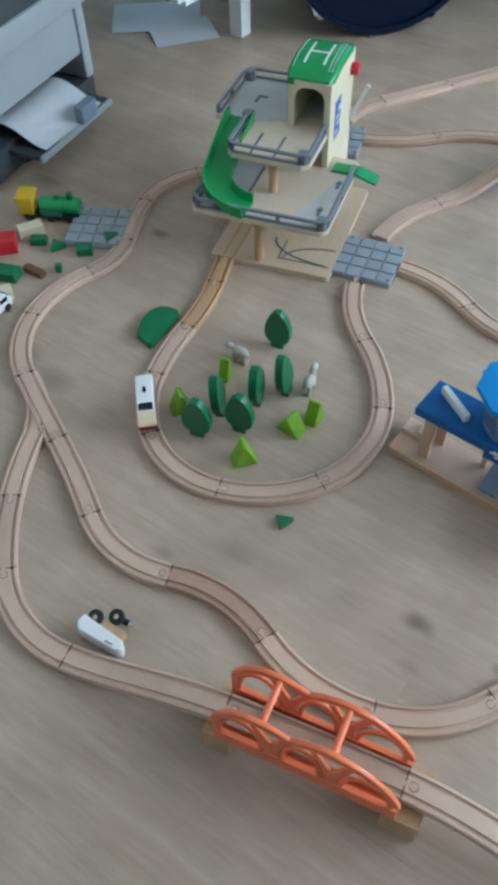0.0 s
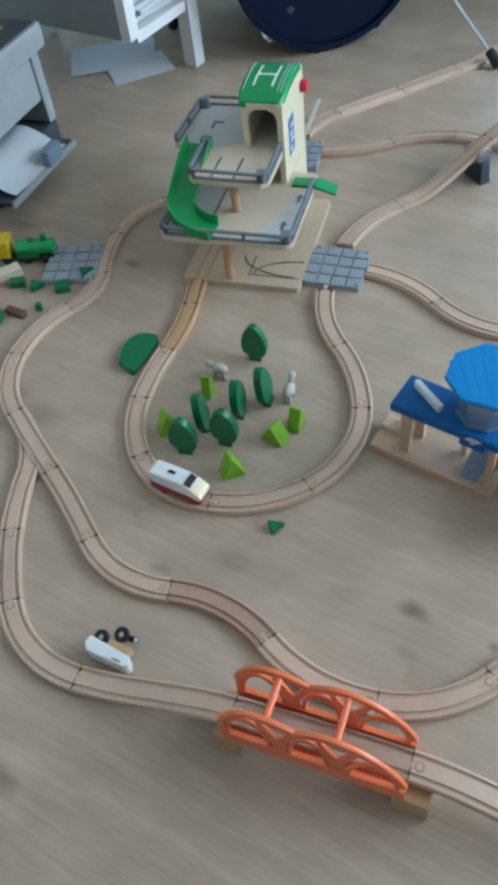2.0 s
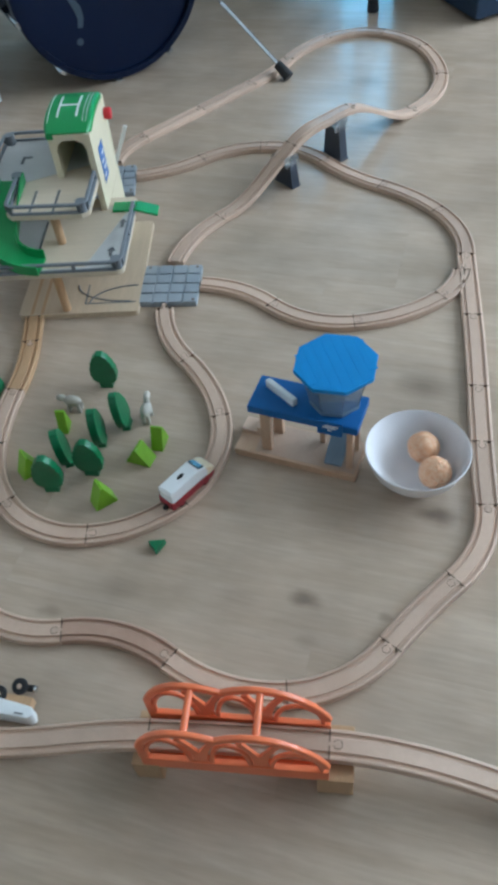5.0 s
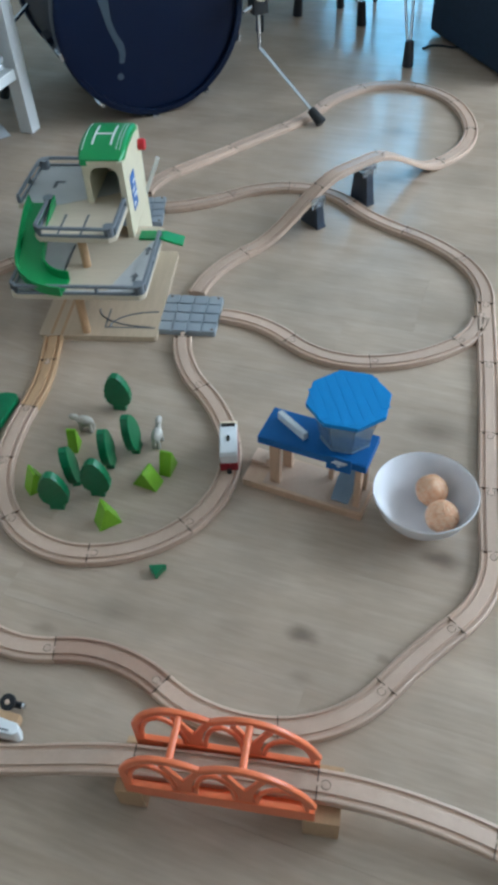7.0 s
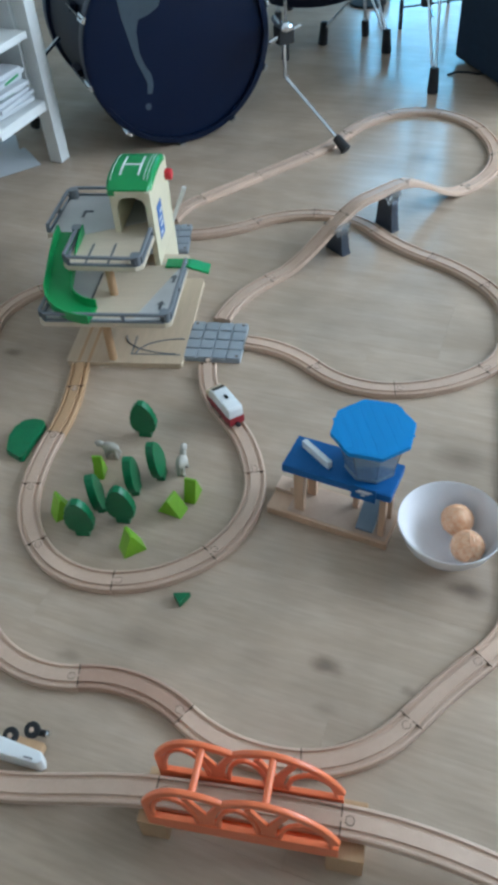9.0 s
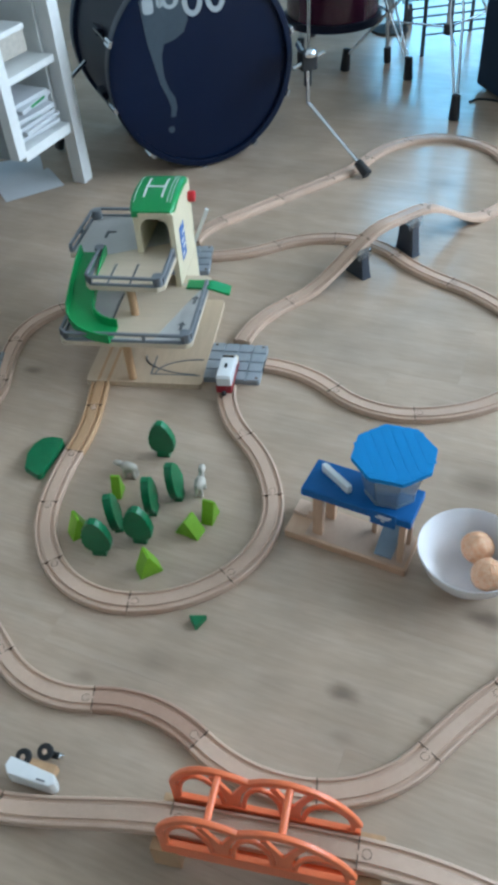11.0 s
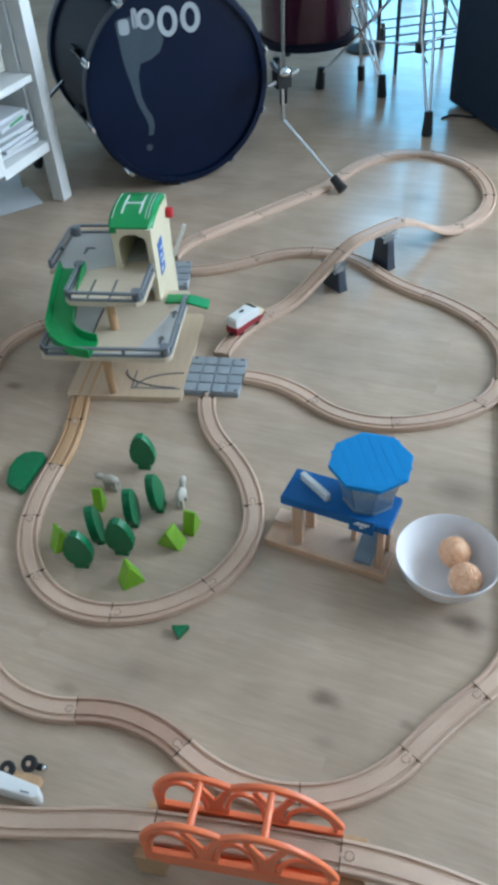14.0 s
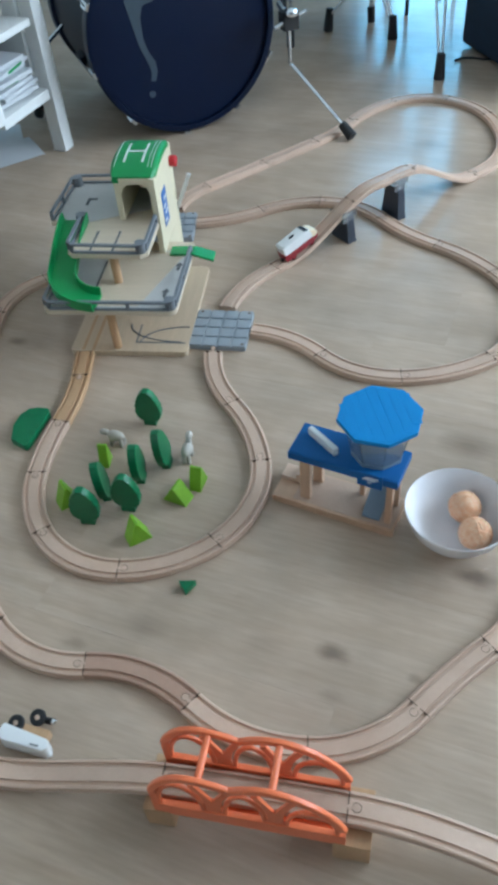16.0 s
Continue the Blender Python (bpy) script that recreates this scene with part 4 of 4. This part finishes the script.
loose_block("red_block", -0.635, 1.015, 20, rect(0.05, 0.036), 0.03, BRED, "bright red toy block among the loose toys")
loose_block("cream_block", -0.600, 1.070, 35, rect(0.05, 0.026), 0.022, CREAM, "cream wooden toy figure lying on its side")
loose_block("green_block", -0.575, 1.045, 10, rect(0.032, 0.020), 0.014, DGREEN, "small green painted block")
loose_block("green_block", -0.535, 1.035, 40, [(-0.016, -0.01), (0.016, -0.01), (0, 0.016)], 0.014, DGREEN, "small green painted triangle block")
loose_block("green_block", -0.475, 1.028, 15, rect(0.03, 0.024), 0.016, DGREEN, "small green painted block leaning by the grey plate")
loose_block("green_block", -0.438, 1.070, 60, [(-0.016, -0.01), (0.016, -0.01), (0, 0.016)], 0.018, DGREEN, "small green painted triangle block")
loose_block("green_block", -0.598, 0.935, -5, rect(0.045, 0.030), 0.022, DGREEN, "green painted toy block by the track")
loose_block("brown_block", -0.552, 0.955, -24, rect(0.046, 0.016), 0.012, BROWN, "brown wooden stick block on the floor")
loose_block("green_block", -0.508, 0.968, 10, rect(0.012, 0.012), 0.016, DGREEN, "tiny green painted block")
loose_block("cream_block", -0.585, 0.880, 30, rect(0.034, 0.026), 0.02, CREAM, "cream wooden toy block beside the track")

van = thing("toy_van", pose(-0.585, 0.835, 0, 0, 0, 68), "small white toy van with black windows", "toy car")
part("body", slab([(-0.034, 0.006), (0.034, 0.006), (0.036, 0.020), (0.022, 0.036), (-0.034, 0.036)], -0.015, 0.015, 0.0025, None, Matrix.Rotation(math.pi / 2, 4, "X")), WHITE, van)
part("windscreen", box(-0.001, 0.001, -0.012, 0.012, -0.007, 0.007, 0.0008), SMOKE, van, m=pose(0.0295, 0, 0.0285, 0, -41, 0))
for x in (-0.018, 0.006):
    part("side_window", box(x, x + 0.018, -0.0157, 0.0157, 0.022, 0.031, 0.0005), SMOKE, van)
for x in (-0.02, 0.02):
    for y in (-0.017, 0.013):
        part("wheel", cyl((x, y, 0.0075), (x, y + 0.004, 0.0075), 0.0075, 18), BLACK, van)

# ---- printer on the floor ----
pr = thing("printer", pose(-0.613, 1.575, 0, 0, 0, 74), "light grey office printer with paper in its output tray", "printer")
# local x runs along the front from the far corner (0) to the near one (-), local y into the machine
part("base", box(-0.45, 0, 0.0, 0.36, 0.012, 0.075, 0.006), PRINTERD, pr)
part("side_panel", box(-0.45, -0.405, -0.004, 0.36, 0.076, 0.235, 0.008), PRINTER, pr)
part("side_panel", box(-0.03, 0.0, -0.004, 0.36, 0.076, 0.235, 0.008), PRINTER, pr)
part("front_cover", box(-0.404, -0.031, 0.0, 0.36, 0.135, 0.235, 0.006), PRINTER, pr)
part("outlet_back", box(-0.41, -0.02, 0.14, 0.15, 0.06, 0.15, 0), PRINTERD, pr)
part("lid", box(-0.462, 0.006, -0.03, 0.37, 0.245, 0.30, 0.012), PRINTER, pr)
part("control_panel", box(-0.45, -0.01, -0.025, 0.10, 0.3003, 0.304, 0.001), PRINTERD, pr)
part("button", cyl((-0.06, 0.03, 0.304), (-0.06, 0.03, 0.307), 0.006, 14), YELLOW, pr)
part("scanner_glass", box(-0.42, -0.04, 0.12, 0.34, 0.3003, 0.304, 0.001), PRINTERD, pr)
tray = part("output_tray", slab(rounded(-0.330, -0.062, -0.080, 0.10, 0.012), 0.055, 0.064, 0.002), PRINTERD, pr, "grey paper output tray")
part("tray_rim", box(-0.330, -0.062, -0.088, -0.079, 0.052, 0.066, 0.003), PRINTER, tray)
part("paper_stop", slab(rounded(-0.185, -0.125, -0.094, -0.070, 0.008), 0.064, 0.100, 0.003), GREYBLUE, tray)
for x in (-0.43, -0.02):
    part("foot", cyl((x, 0.02, 0), (x, 0.02, 0.013), 0.012, 16), BLACK, pr)
    part("foot", cyl((x, 0.33, 0), (x, 0.33, 0.013), 0.012, 16), BLACK, pr)


def curled_sheet(name, m, w, d, lift, label, thick=0.0006):
    """A sheet of paper with a soft curl."""
    t = thing(name, m, label, "paper")
    bm = bmesh.new()
    n = 14
    rows = []
    for i in range(n + 1):
        v = i / n
        z = lift * math.sin(math.pi * v) ** 2 * 0.7 + lift * 0.5 * v * v
        rows.append([(a, v * d, z) for a in (-w / 2, -w / 6, w / 6, w / 2)])
    grid = [[[bm.verts.new((x, y, z + o + 0.3 * lift * (x / w) ** 2)) for x, y, z in r] for r in rows] for o in (0, thick)]
    for k, g in enumerate(grid):
        for a, b in zip(g, g[1:]):
            for i in range(3):
                f = (a[i], a[i + 1], b[i + 1], b[i])
                bm.faces.new(f if k else f[::-1])
    lo, hi = grid
    rim = [(0, i) for i in range(4)] + [(j, 3) for j in range(1, n + 1)] + [(n, i) for i in (2, 1, 0)] + [(j, 0) for j in range(n - 1, 0, -1)]
    for (a, b), (c, d2) in zip(rim, rim[1:] + rim[:1]):
        bm.faces.new((lo[a][b], lo[c][d2], hi[c][d2], hi[a][b]))
    part("sheet", bm, PAPER, t)
    return t


trm = pose(-0.613, 1.575, 0, 0, 0, 74)
curled_sheet("paper_sheet", trm @ pose(-0.200, -0.080, 0.0655), 0.210, 0.20, 0.042, "white printed sheet curling out of the printer tray")
curled_sheet("paper_sheet", pose(-0.47, 1.915, 0.0005, 0, 0, 28), 0.17, 0.13, 0.004, "loose sheet of paper on the oak floor")
curled_sheet("paper_sheet", pose(-0.57, 1.965, 0.003, 0, 0, 14), 0.24, 0.17, 0.006, "loose sheet of paper on the floor under the desk")
plug = thing("power_plug", pose(-0.700, 1.33, 0, 0, 0, 40), "small black and chrome cable plug on the floor", "plug")
part("grip", box(-0.02, 0.012, -0.012, 0.012, 0, 0.02, 0.004), BLACK, plug)
part("pin", cyl((0.012, 0, 0.010), (0.032, 0, 0.010), 0.005, 14), CHROME, plug)

# ---- white desk unit ----
# local x from the far corner post (0) towards the near one (-), local y away to the side
du = thing("desk_unit", pose(-0.317, 1.990, 0, 0, 0, 63), "white wooden desk unit with open shelf of papers", "desk")
part("leg", box(-0.040, 0.0, 0.0, 0.040, 0, 0.72, 0.003), WPAINT, du)
part("leg", box(-0.052, 0.0, 0.55, 0.595, 0, 0.72, 0.003), WPAINT, du)
part("leg", box(-0.72, -0.67, 0.55, 0.595, 0, 0.72, 0.003), WPAINT, du)
part("front_post", box(-0.275, -0.240, 0.0, 0.03, 0.165, 0.72, 0.003), WPAINT, du)
part("shelf_board", box(-0.245, -0.045, 0.004, 0.57, 0.150, 0.176, 0.002), WPAINT, du)
part("front_panel", box(-0.275, -0.255, 0.03, 0.57, 0.165, 0.72, 0.002), SHADED_WHITE, du)
part("back_panel", box(-0.045, -0.03, 0.045, 0.55, 0.14, 0.72, 0.002), WPAINT, du)
part("upper_shelf", box(-0.245, -0.045, 0.01, 0.57, 0.33, 0.348, 0.002), WPAINT, du)
part("desk_top", box(-0.76, 0.03, -0.03, 0.62, 0.72, 0.75, 0.004), WPAINT, du)
rng = random.Random(8)
for i in range(9):
    z = 0.159 + i * 0.011
    pile = thing("paper_stack", pose(-0.317, 1.990, 0.018, 0, 0, 63) @ pose(-0.145 + rng.uniform(-0.01, 0.01), 0.13 + rng.uniform(-0.012, 0.012), z, 0, 0, rng.uniform(-9, 9)), "stack of white papers lying on the open shelf", "paper", "papers on the shelf")
    part("ream", box(-0.075, 0.075, -0.105, 0.105, 0, 0.0105, 0.002), PAPER, pile)
    if i in (4, 7):
        part("binding", box(-0.03, 0.04, -0.1062, -0.1048, 0.002, 0.008, 0), GREEN, pile)
box_ = thing("storage_box", pose(-0.317, 1.990, 0.018, 0, 0, 63) @ pose(-0.15, 0.14, 0.3485), "small brown and white carton on the upper shelf", "carton")
part("carton", box(-0.06, 0.06, -0.09, 0.09, 0, 0.05, 0.003), FIGURE, box_)
part("lid", box(-0.063, 0.063, -0.093, 0.093, 0.05, 0.064, 0.003), WPAINT, box_)

# ---- drum kit ----
kit = thing("bass_drum", pose(0.022, 2.028, 0.262, 0, 0, 20), "dark navy bass drum with chrome lugs standing on its spurs", "drum")
# local -y is the front head
fw = Matrix.Rotation(math.pi / 2, 4, "X")
part("shell", turned([(0.2444, -0.02), (0.2462, 0.0), (0.2462, -0.42), (0.2371, -0.42), (0.2371, -0.02), (0.2444, -0.02)], 72, None, fw), SHELL, kit)
part("hoop", turned([(0.2407, 0.018), (0.2543, 0.018), (0.2579, 0.014), (0.2579, -0.020), (0.2543, -0.024), (0.2466, -0.024), (0.2466, 0.005), (0.2407, 0.008), (0.2407, 0.018)], 72, None, fw), NAVY, kit)
part("hoop", turned([(0.2407, -0.39), (0.2543, -0.39), (0.2579, -0.394), (0.2579, -0.428), (0.2543, -0.43), (0.2407, -0.43), (0.2407, -0.39)], 72, None, fw), NAVY, kit)
hd = part("front_head", turned([(0, 0.006), (0.2407, 0.006), (0.2416, 0.0), (0, 0.0)], 72, None, fw), NAVY, kit, "dark film drum head with faded print")
part("back_head", turned([(0, -0.41), (0.2398, -0.41), (0.2398, -0.415), (0, -0.415)], 72, None, fw), NAVY, kit)
# faded figure and lettering as plain shapes
fig = [(-0.150, 0.190), (-0.060, 0.190), (-0.030, 0.160), (-0.028, 0.125), (-0.042, 0.098), (-0.070, 0.084), (-0.098, 0.078), (-0.108, 0.05), (-0.108, 0.0), (-0.098, -0.035), (-0.084, -0.058), (-0.082, -0.085),
       (-0.090, -0.108), (-0.103, -0.106), (-0.098, -0.082), (-0.106, -0.055), (-0.120, -0.02), (-0.130, 0.03), (-0.142, 0.09)]
part("faded_figure", slab(fig, 0.006, 0.0066, 0, None, fw), LOGO, hd)
part("faded_spot", turned([(0, 0.0066), (0.009, 0.0066), (0.009, 0.006)], 20, None, fw @ Matrix.Translation((-0.105, -0.140, 0))), LOGO, hd)
for x0, x1, z, h in ((-0.142, -0.114, 0.170, 0.018), (-0.105, -0.090, 0.186, 0.024)):
    part("lettering_bar", slab(rounded(x0, x1, z - h, z + h, 0.009), 0.0066, 0.0072, 0, None, fw), LOGOW, hd)
for x, z, rx, rz in ((-0.070, 0.180, 0.024, 0.024), (-0.012, 0.166, 0.027, 0.036), (0.050, 0.166, 0.027, 0.036)):
    bm, rings = bmesh.new(), []
    for k, q in ((1.0, 0.0072), (0.50, 0.0072), (0.50, 0.0066), (1.0, 0.0066)):
        rings.append([bm.verts.new((x + rx * k * math.cos(math.pi * i / 12), -q, z + rz * (k if k == 1 else 0.62) * math.sin(math.pi * i / 12))) for i in range(24)])
    for a, b in zip(rings, rings[1:] + rings[:1]):
        for i in range(24):
            bm.faces.new((a[i], a[(i + 1) % 24], b[(i + 1) % 24], b[i]))
    part("lettering_ring", bm, LOGOW, hd)
for i in range(10):
    a = 2 * math.pi * (i + 0.35) / 10
    c, s = math.cos(a), math.sin(a)
    part("lug", box(-0.010, 0.010, 0.10, 0.16, -0.008, 0.010, 0.003), SHELL, kit, m=Matrix.Rotation(-a, 4, "Y") @ Matrix.Translation((0.2552, 0, 0)) @ Matrix.Rotation(math.pi / 2, 4, "Y"))
    part("claw", box(-0.009, 0.009, -0.022, 0.022, -0.004, 0.005, 0.002), CHROME, kit, m=Matrix.Rotation(-a, 4, "Y") @ Matrix.Translation((0.2606, 0, 0)) @ Matrix.Rotation(math.pi / 2, 4, "Y"))
    part("tension_rod", cyl((0.2643 * c, -0.012, 0.2643 * s), (0.2643 * c, 0.13, 0.2643 * s), 0.0032, 8), SMOKE, kit)
sp = kit.matrix_world.inverted()
pts = [sp @ Vector(p) for p in ((0.287, 2.12, 0.275), (0.303, 2.030, 0.262), (0.304, 2.024, 0.154), (0.440, 1.872, 0.022))]
part("spur", tube(pts[1:], 0.0055, 12), CHROME, kit, "bent chrome spur leg")
part("spur_clamp", box(-0.022, 0.022, -0.02, 0.02, -0.022, 0.022, 0.005), BLACK, kit, m=Matrix.Translation(pts[1]))
part("wing_bolt", cyl(pts[1] + Vector((-0.045, -0.005, -0.012)), pts[1] + Vector((0.045, -0.012, 0.016)), 0.006, 12, ball(pts[1] + Vector((0.0, -0.02, 0.022)), 0.018, None, (1.1, 0.8, 0.7))), CHROME, kit)
part("spur_bracket", cyl(pts[0], pts[1], 0.010, 12), CHROME, kit)
ft = [sp @ Vector(p) for p in ((0.425, 1.889, 0.036), (0.450, 1.860, 0.010))]
part("rubber_tip", cyl(ft[0], ft[1], 0.012, 18, None, 0.015), BLACK, kit)
pts = [sp @ Vector(p) for p in ((-0.30, 2.13, 0.27), (-0.34, 2.06, 0.25), (-0.44, 2.20, 0.012))]
part("spur", tube(pts, 0.0055, 12), CHROME, kit)
part("rubber_tip", cyl(pts[1] + (pts[2] - pts[1]) * 0.86, pts[2], 0.012, 18, None, 0.015), BLACK, kit)


def cymbal_stand(x, y, feet, label, top=1.15):
    t = thing("cymbal_stand", pose(x, y, 0), label, "stand", "drum stands")
    part("tube", cyl((0, 0, 0.16), (0, 0, top), 0.011, 16), CHROME, t)
    part("collar", cyl((0, 0, 0.40), (0, 0, 0.45), 0.018, 16), BLACK, t)
    part("lower_collar", cyl((0, 0, 0.15), (0, 0, 0.18), 0.018, 16), BLACK, t)
    for fx, fy in feet:
        f = Vector((fx - x, fy - y, 0.02))
        d = Vector((f.x, f.y, 0)).normalized()
        n = Vector((-d.y, d.x, 0)) * 0.011
        lg = part("leg", tube([n * 0.5 + Vector((0, 0, 0.42)), f * 0.45 + n * 1.7 + Vector((0, 0, 0.24)), f + n * 0.35 + Vector((0, 0, 0.03))], 0.0042, 10, tube([Vector((0, 0, 0.42)) - n * 0.5, f * 0.45 - n * 1.7 + Vector((0, 0, 0.24)), f - n * 0.35 + Vector((0, 0, 0.03))], 0.0042, 10)), CHROME, t)
        part("strut", cyl((0, 0, 0.17), f * 0.6 + Vector((0, 0, 0.16)), 0.0036, 8), CHROME, lg)
        part("rubber_foot", cyl(f + Vector((0, 0, 0.052)), f + Vector((d.x * 0.006, d.y * 0.006, -0.019)), 0.013, 16, None, 0.017), BLACK, lg)
    return t


cymbal_stand(0.80, 2.52, ((0.765, 2.215), (0.50, 2.70), (1.05, 2.72)), "chrome cymbal stand with double-braced tripod legs and rubber feet")
cymbal_stand(0.58, 2.93, ((0.690, 2.575), (0.42, 3.10), (0.80, 3.16)), "chrome drum stand with double-braced tripod legs and rubber feet")
tom = thing("floor_tom", pose(0.455, 2.755, 0), "deep red lacquered floor tom behind the bass drum", "drum")
part("shell", turned([(0, 0.15), (0.150, 0.15), (0.155, 0.16), (0.155, 0.60), (0.150, 0.62), (0, 0.62)], 48), mat("burgundy_lacquer", (0.055, 0.010, 0.026), 0.2, vary=0.05, scale=6, coat=0.4), tom)
for z in (0.165, 0.59):
    part("hoop", turned([(0.152, z - 0.012), (0.166, z - 0.012), (0.166, z + 0.012), (0.152, z + 0.012), (0.152, z - 0.012)], 48), SHELL, tom)
for i in range(3):
    a = radians(-1 + 120 * i)
    c, s = math.cos(a), math.sin(a)
    part("leg", cyl((0.172 * c, 0.172 * s, 0.44), (0.195 * c, 0.195 * s, 0.03), 0.006, 12), CHROME, tom)
    part("rubber_foot", cyl((0.194 * c, 0.194 * s, 0.05), (0.197 * c, 0.197 * s, 0.0), 0.013, 14), BLACK, tom)
    part("leg_bracket", box(-0.012, 0.012, -0.014, 0.014, 0.36, 0.44, 0.004), SHELL, tom, m=pose(0.168 * c, 0.168 * s, 0, 0, 0, -1 + 120 * i))

rear = thing("hanging_tom", pose(0.72, 3.10, 0), "dark navy drum on a chrome post behind the stands", "drum")
part("shell", turned([(0, 0.33), (0.15, 0.33), (0.155, 0.34), (0.155, 0.58), (0.15, 0.60), (0, 0.60)], 48), NAVY, rear)
for z in (0.34, 0.58):
    part("hoop", turned([(0.152, z - 0.012), (0.166, z - 0.012), (0.166, z + 0.012), (0.152, z + 0.012), (0.152, z - 0.012)], 48), CHROME, rear)
part("post", cyl((0, 0.0, 0.02), (0, 0.0, 0.335), 0.011, 14), CHROME, rear)
part("base_foot", turned([(0, 0), (0.07, 0), (0.07, 0.008), (0.02, 0.022), (0, 0.022)], 28), BLACK, rear)

rack = thing("wire_rack", pose(0.88, 2.80, 0, 0, 0, 8), "dark metal wire rack standing behind the drum kit", "rack")
for x in (-0.10, 0.16):
    for y in (0.0, 0.20):
        part("upright", cyl((x, y, 0), (x, y, 0.55), 0.007, 12), BLACK, rack)
for z in (0.07, 0.10, 0.13, 0.26, 0.40):
    part("wire", cyl((-0.10, 0, z), (0.16, 0, z), 0.003, 8), BLACK, rack)
    part("wire", cyl((-0.10, 0.2, z), (0.16, 0.2, z), 0.003, 8), BLACK, rack)

amp = thing("amplifier", pose(0.890, 2.455, 0, 0, 0, -74.9), "dark navy carpet-covered loudspeaker box on the floor", "amplifier")
part("cabinet", box(0.0, 0.45, 0.0, 0.34, 0.012, 0.62, 0.012), AMP, amp)
part("grille", box(0.03, 0.42, 0.34, 0.346, 0.05, 0.50, 0.003), BLACK, amp)
part("handle", box(-0.006, 0.0, 0.12, 0.22, 0.42, 0.45, 0.003), BLACK, amp)
for x in (0.04, 0.41):
    for y in (0.04, 0.30):
        part("corner_cap", cyl((x, y, 0), (x, y, 0.014), 0.02, 14), BLACK, amp)
cable = thing("cable", pose(0, 0, 0), "black cable lying on the floor by the loudspeaker", "cable")
part("cord", tube([(0.84 + 0.03 * i, 2.33 + 0.018 * math.sin(i * 1.3), 0.004) for i in range(8)], 0.0035, 8), BLACK, cable)

# ---- the train ----
train = thing("toy_train", pose(0, 0, 0.0), "white and dark red battery toy train engine running on the track", "toy train")
# local x forwards, origin on the track surface
prof = [(-0.0452, 0.0183), (0.0395, 0.0183), (0.0460, 0.0225), (0.0450, 0.0265), (0.0390, 0.0318), (0.0300, 0.0380), (0.0215, 0.0425), (0.0135, 0.0447), (-0.0435, 0.0447), (-0.0452, 0.0426)]
rx = Matrix.Translation((0, 0.01436, 0)) @ Matrix.Rotation(math.pi / 2, 4, "X")
shell = slab(prof, 0, 0.02871, 0.00435, None, rx)
part("body", shell, WHITE, train, "white plastic body shell")
part("nose", slab([(0.0290, 0.0165), (0.0420, 0.0165), (0.0468, 0.0222), (0.0458, 0.0270), (0.0396, 0.0324), (0.0290, 0.0392)], 0, 0.0292, 0.0032, None, Matrix.Translation((0, 0.0146, 0)) @ Matrix.Rotation(math.pi / 2, 4, "X")), NOSE, train, "cream rounded nose")
part("skirt", slab([(-0.0465, 0.0070), (0.0370, 0.0070), (0.0440, 0.0115), (0.0452, 0.0168), (0.0300, 0.0185), (0.0150, 0.0205), (-0.0465, 0.0239)], 0, 0.0299, 0.0017, None, Matrix.Translation((0, 0.0150, 0)) @ Matrix.Rotation(math.pi / 2, 4, "X")), RED, train, "dark red lower skirt")
part("windscreen", box(-0.0058, 0.0058, -0.0112, 0.0112, -0.0012, 0.0012, 0.0006), SMOKE, train, m=pose(0.0222, 0, 0.0424, 0, 27, 0))
part("switch", slab([(0.00696 * math.cos(a) - 0.01044, 0.00278 * math.sin(a)) for a in [2 * math.pi * i / 16 for i in range(16)]], 0.04454, 0.04654, 0.00052), SMOKE, train, "black power switch")
for x in (-0.0261, 0.0261):
    for y in (-0.01088, 0.01088):
        w = part("wheel", cyl((x, y - 0.00191, 0.00478), (x, y + 0.00191, 0.00478), 0.0074, 22), BLACK, train)
        part("hub", cyl((x, y * 1.17, 0.00478), (x, y * 1.19, 0.00478), 0.00392, 14), RED, w)
part("coupling", cyl((-0.0522, 0, 0.0087), (-0.0435, 0, 0.0087), 0.00435, 14), BLACK, train)
part("underframe", box(-0.04002, 0.03654, -0.0087, 0.0087, 0.00261, 0.01044, 0.00087), BLACK, train)


def route():
    """The line that the train runs on: loop, over the plate, up the hump; (distance, x, y, z)."""
    pts = [p[:3] for p in LINES["ramp"][12:] + LINES["loop"] + LINES["climb"] + LINES["hump"]]
    out, s = [], 0.0
    for i, p in enumerate(pts):
        s += math.dist(p[:2], pts[i - 1][:2]) if i else 0
        out.append((s, p[0], p[1], p[2] + TH))
    return out


RUN = [(0.0, 0.342), (1.5, 0.456), (3.5, 0.604), (4.5, 0.676), (7.0, 0.862), (8.0, 0.957), (9.0, 1.040), (12.5, 1.322), (13.0, 1.368), (14.5, 1.478), (16.0, 1.585)]


def along(table, s):
    """Place on the route after s metres."""
    k = [r[0] for r in table]
    return Vector([float(np.interp(s, k, [r[i] for r in table])) for i in (1, 2, 3)])


def motions():
    table, rows = route(), []
    for i in range(33):
        t = i * 0.5
        s = float(np.interp(t, [r[0] for r in RUN], [r[1] for r in RUN]))
        front, rear = along(table, s + 0.026), along(table, s - 0.026)
        d = front - rear
        x = d.normalized()
        y = Vector((-x.y, x.x, 0)).normalized()
        z = x.cross(y)
        m = Matrix((x, y, z)).transposed().to_4x4()
        m.translation = (front + rear) / 2
        rows.append((t, m))
    walk(train, rows)


motions()
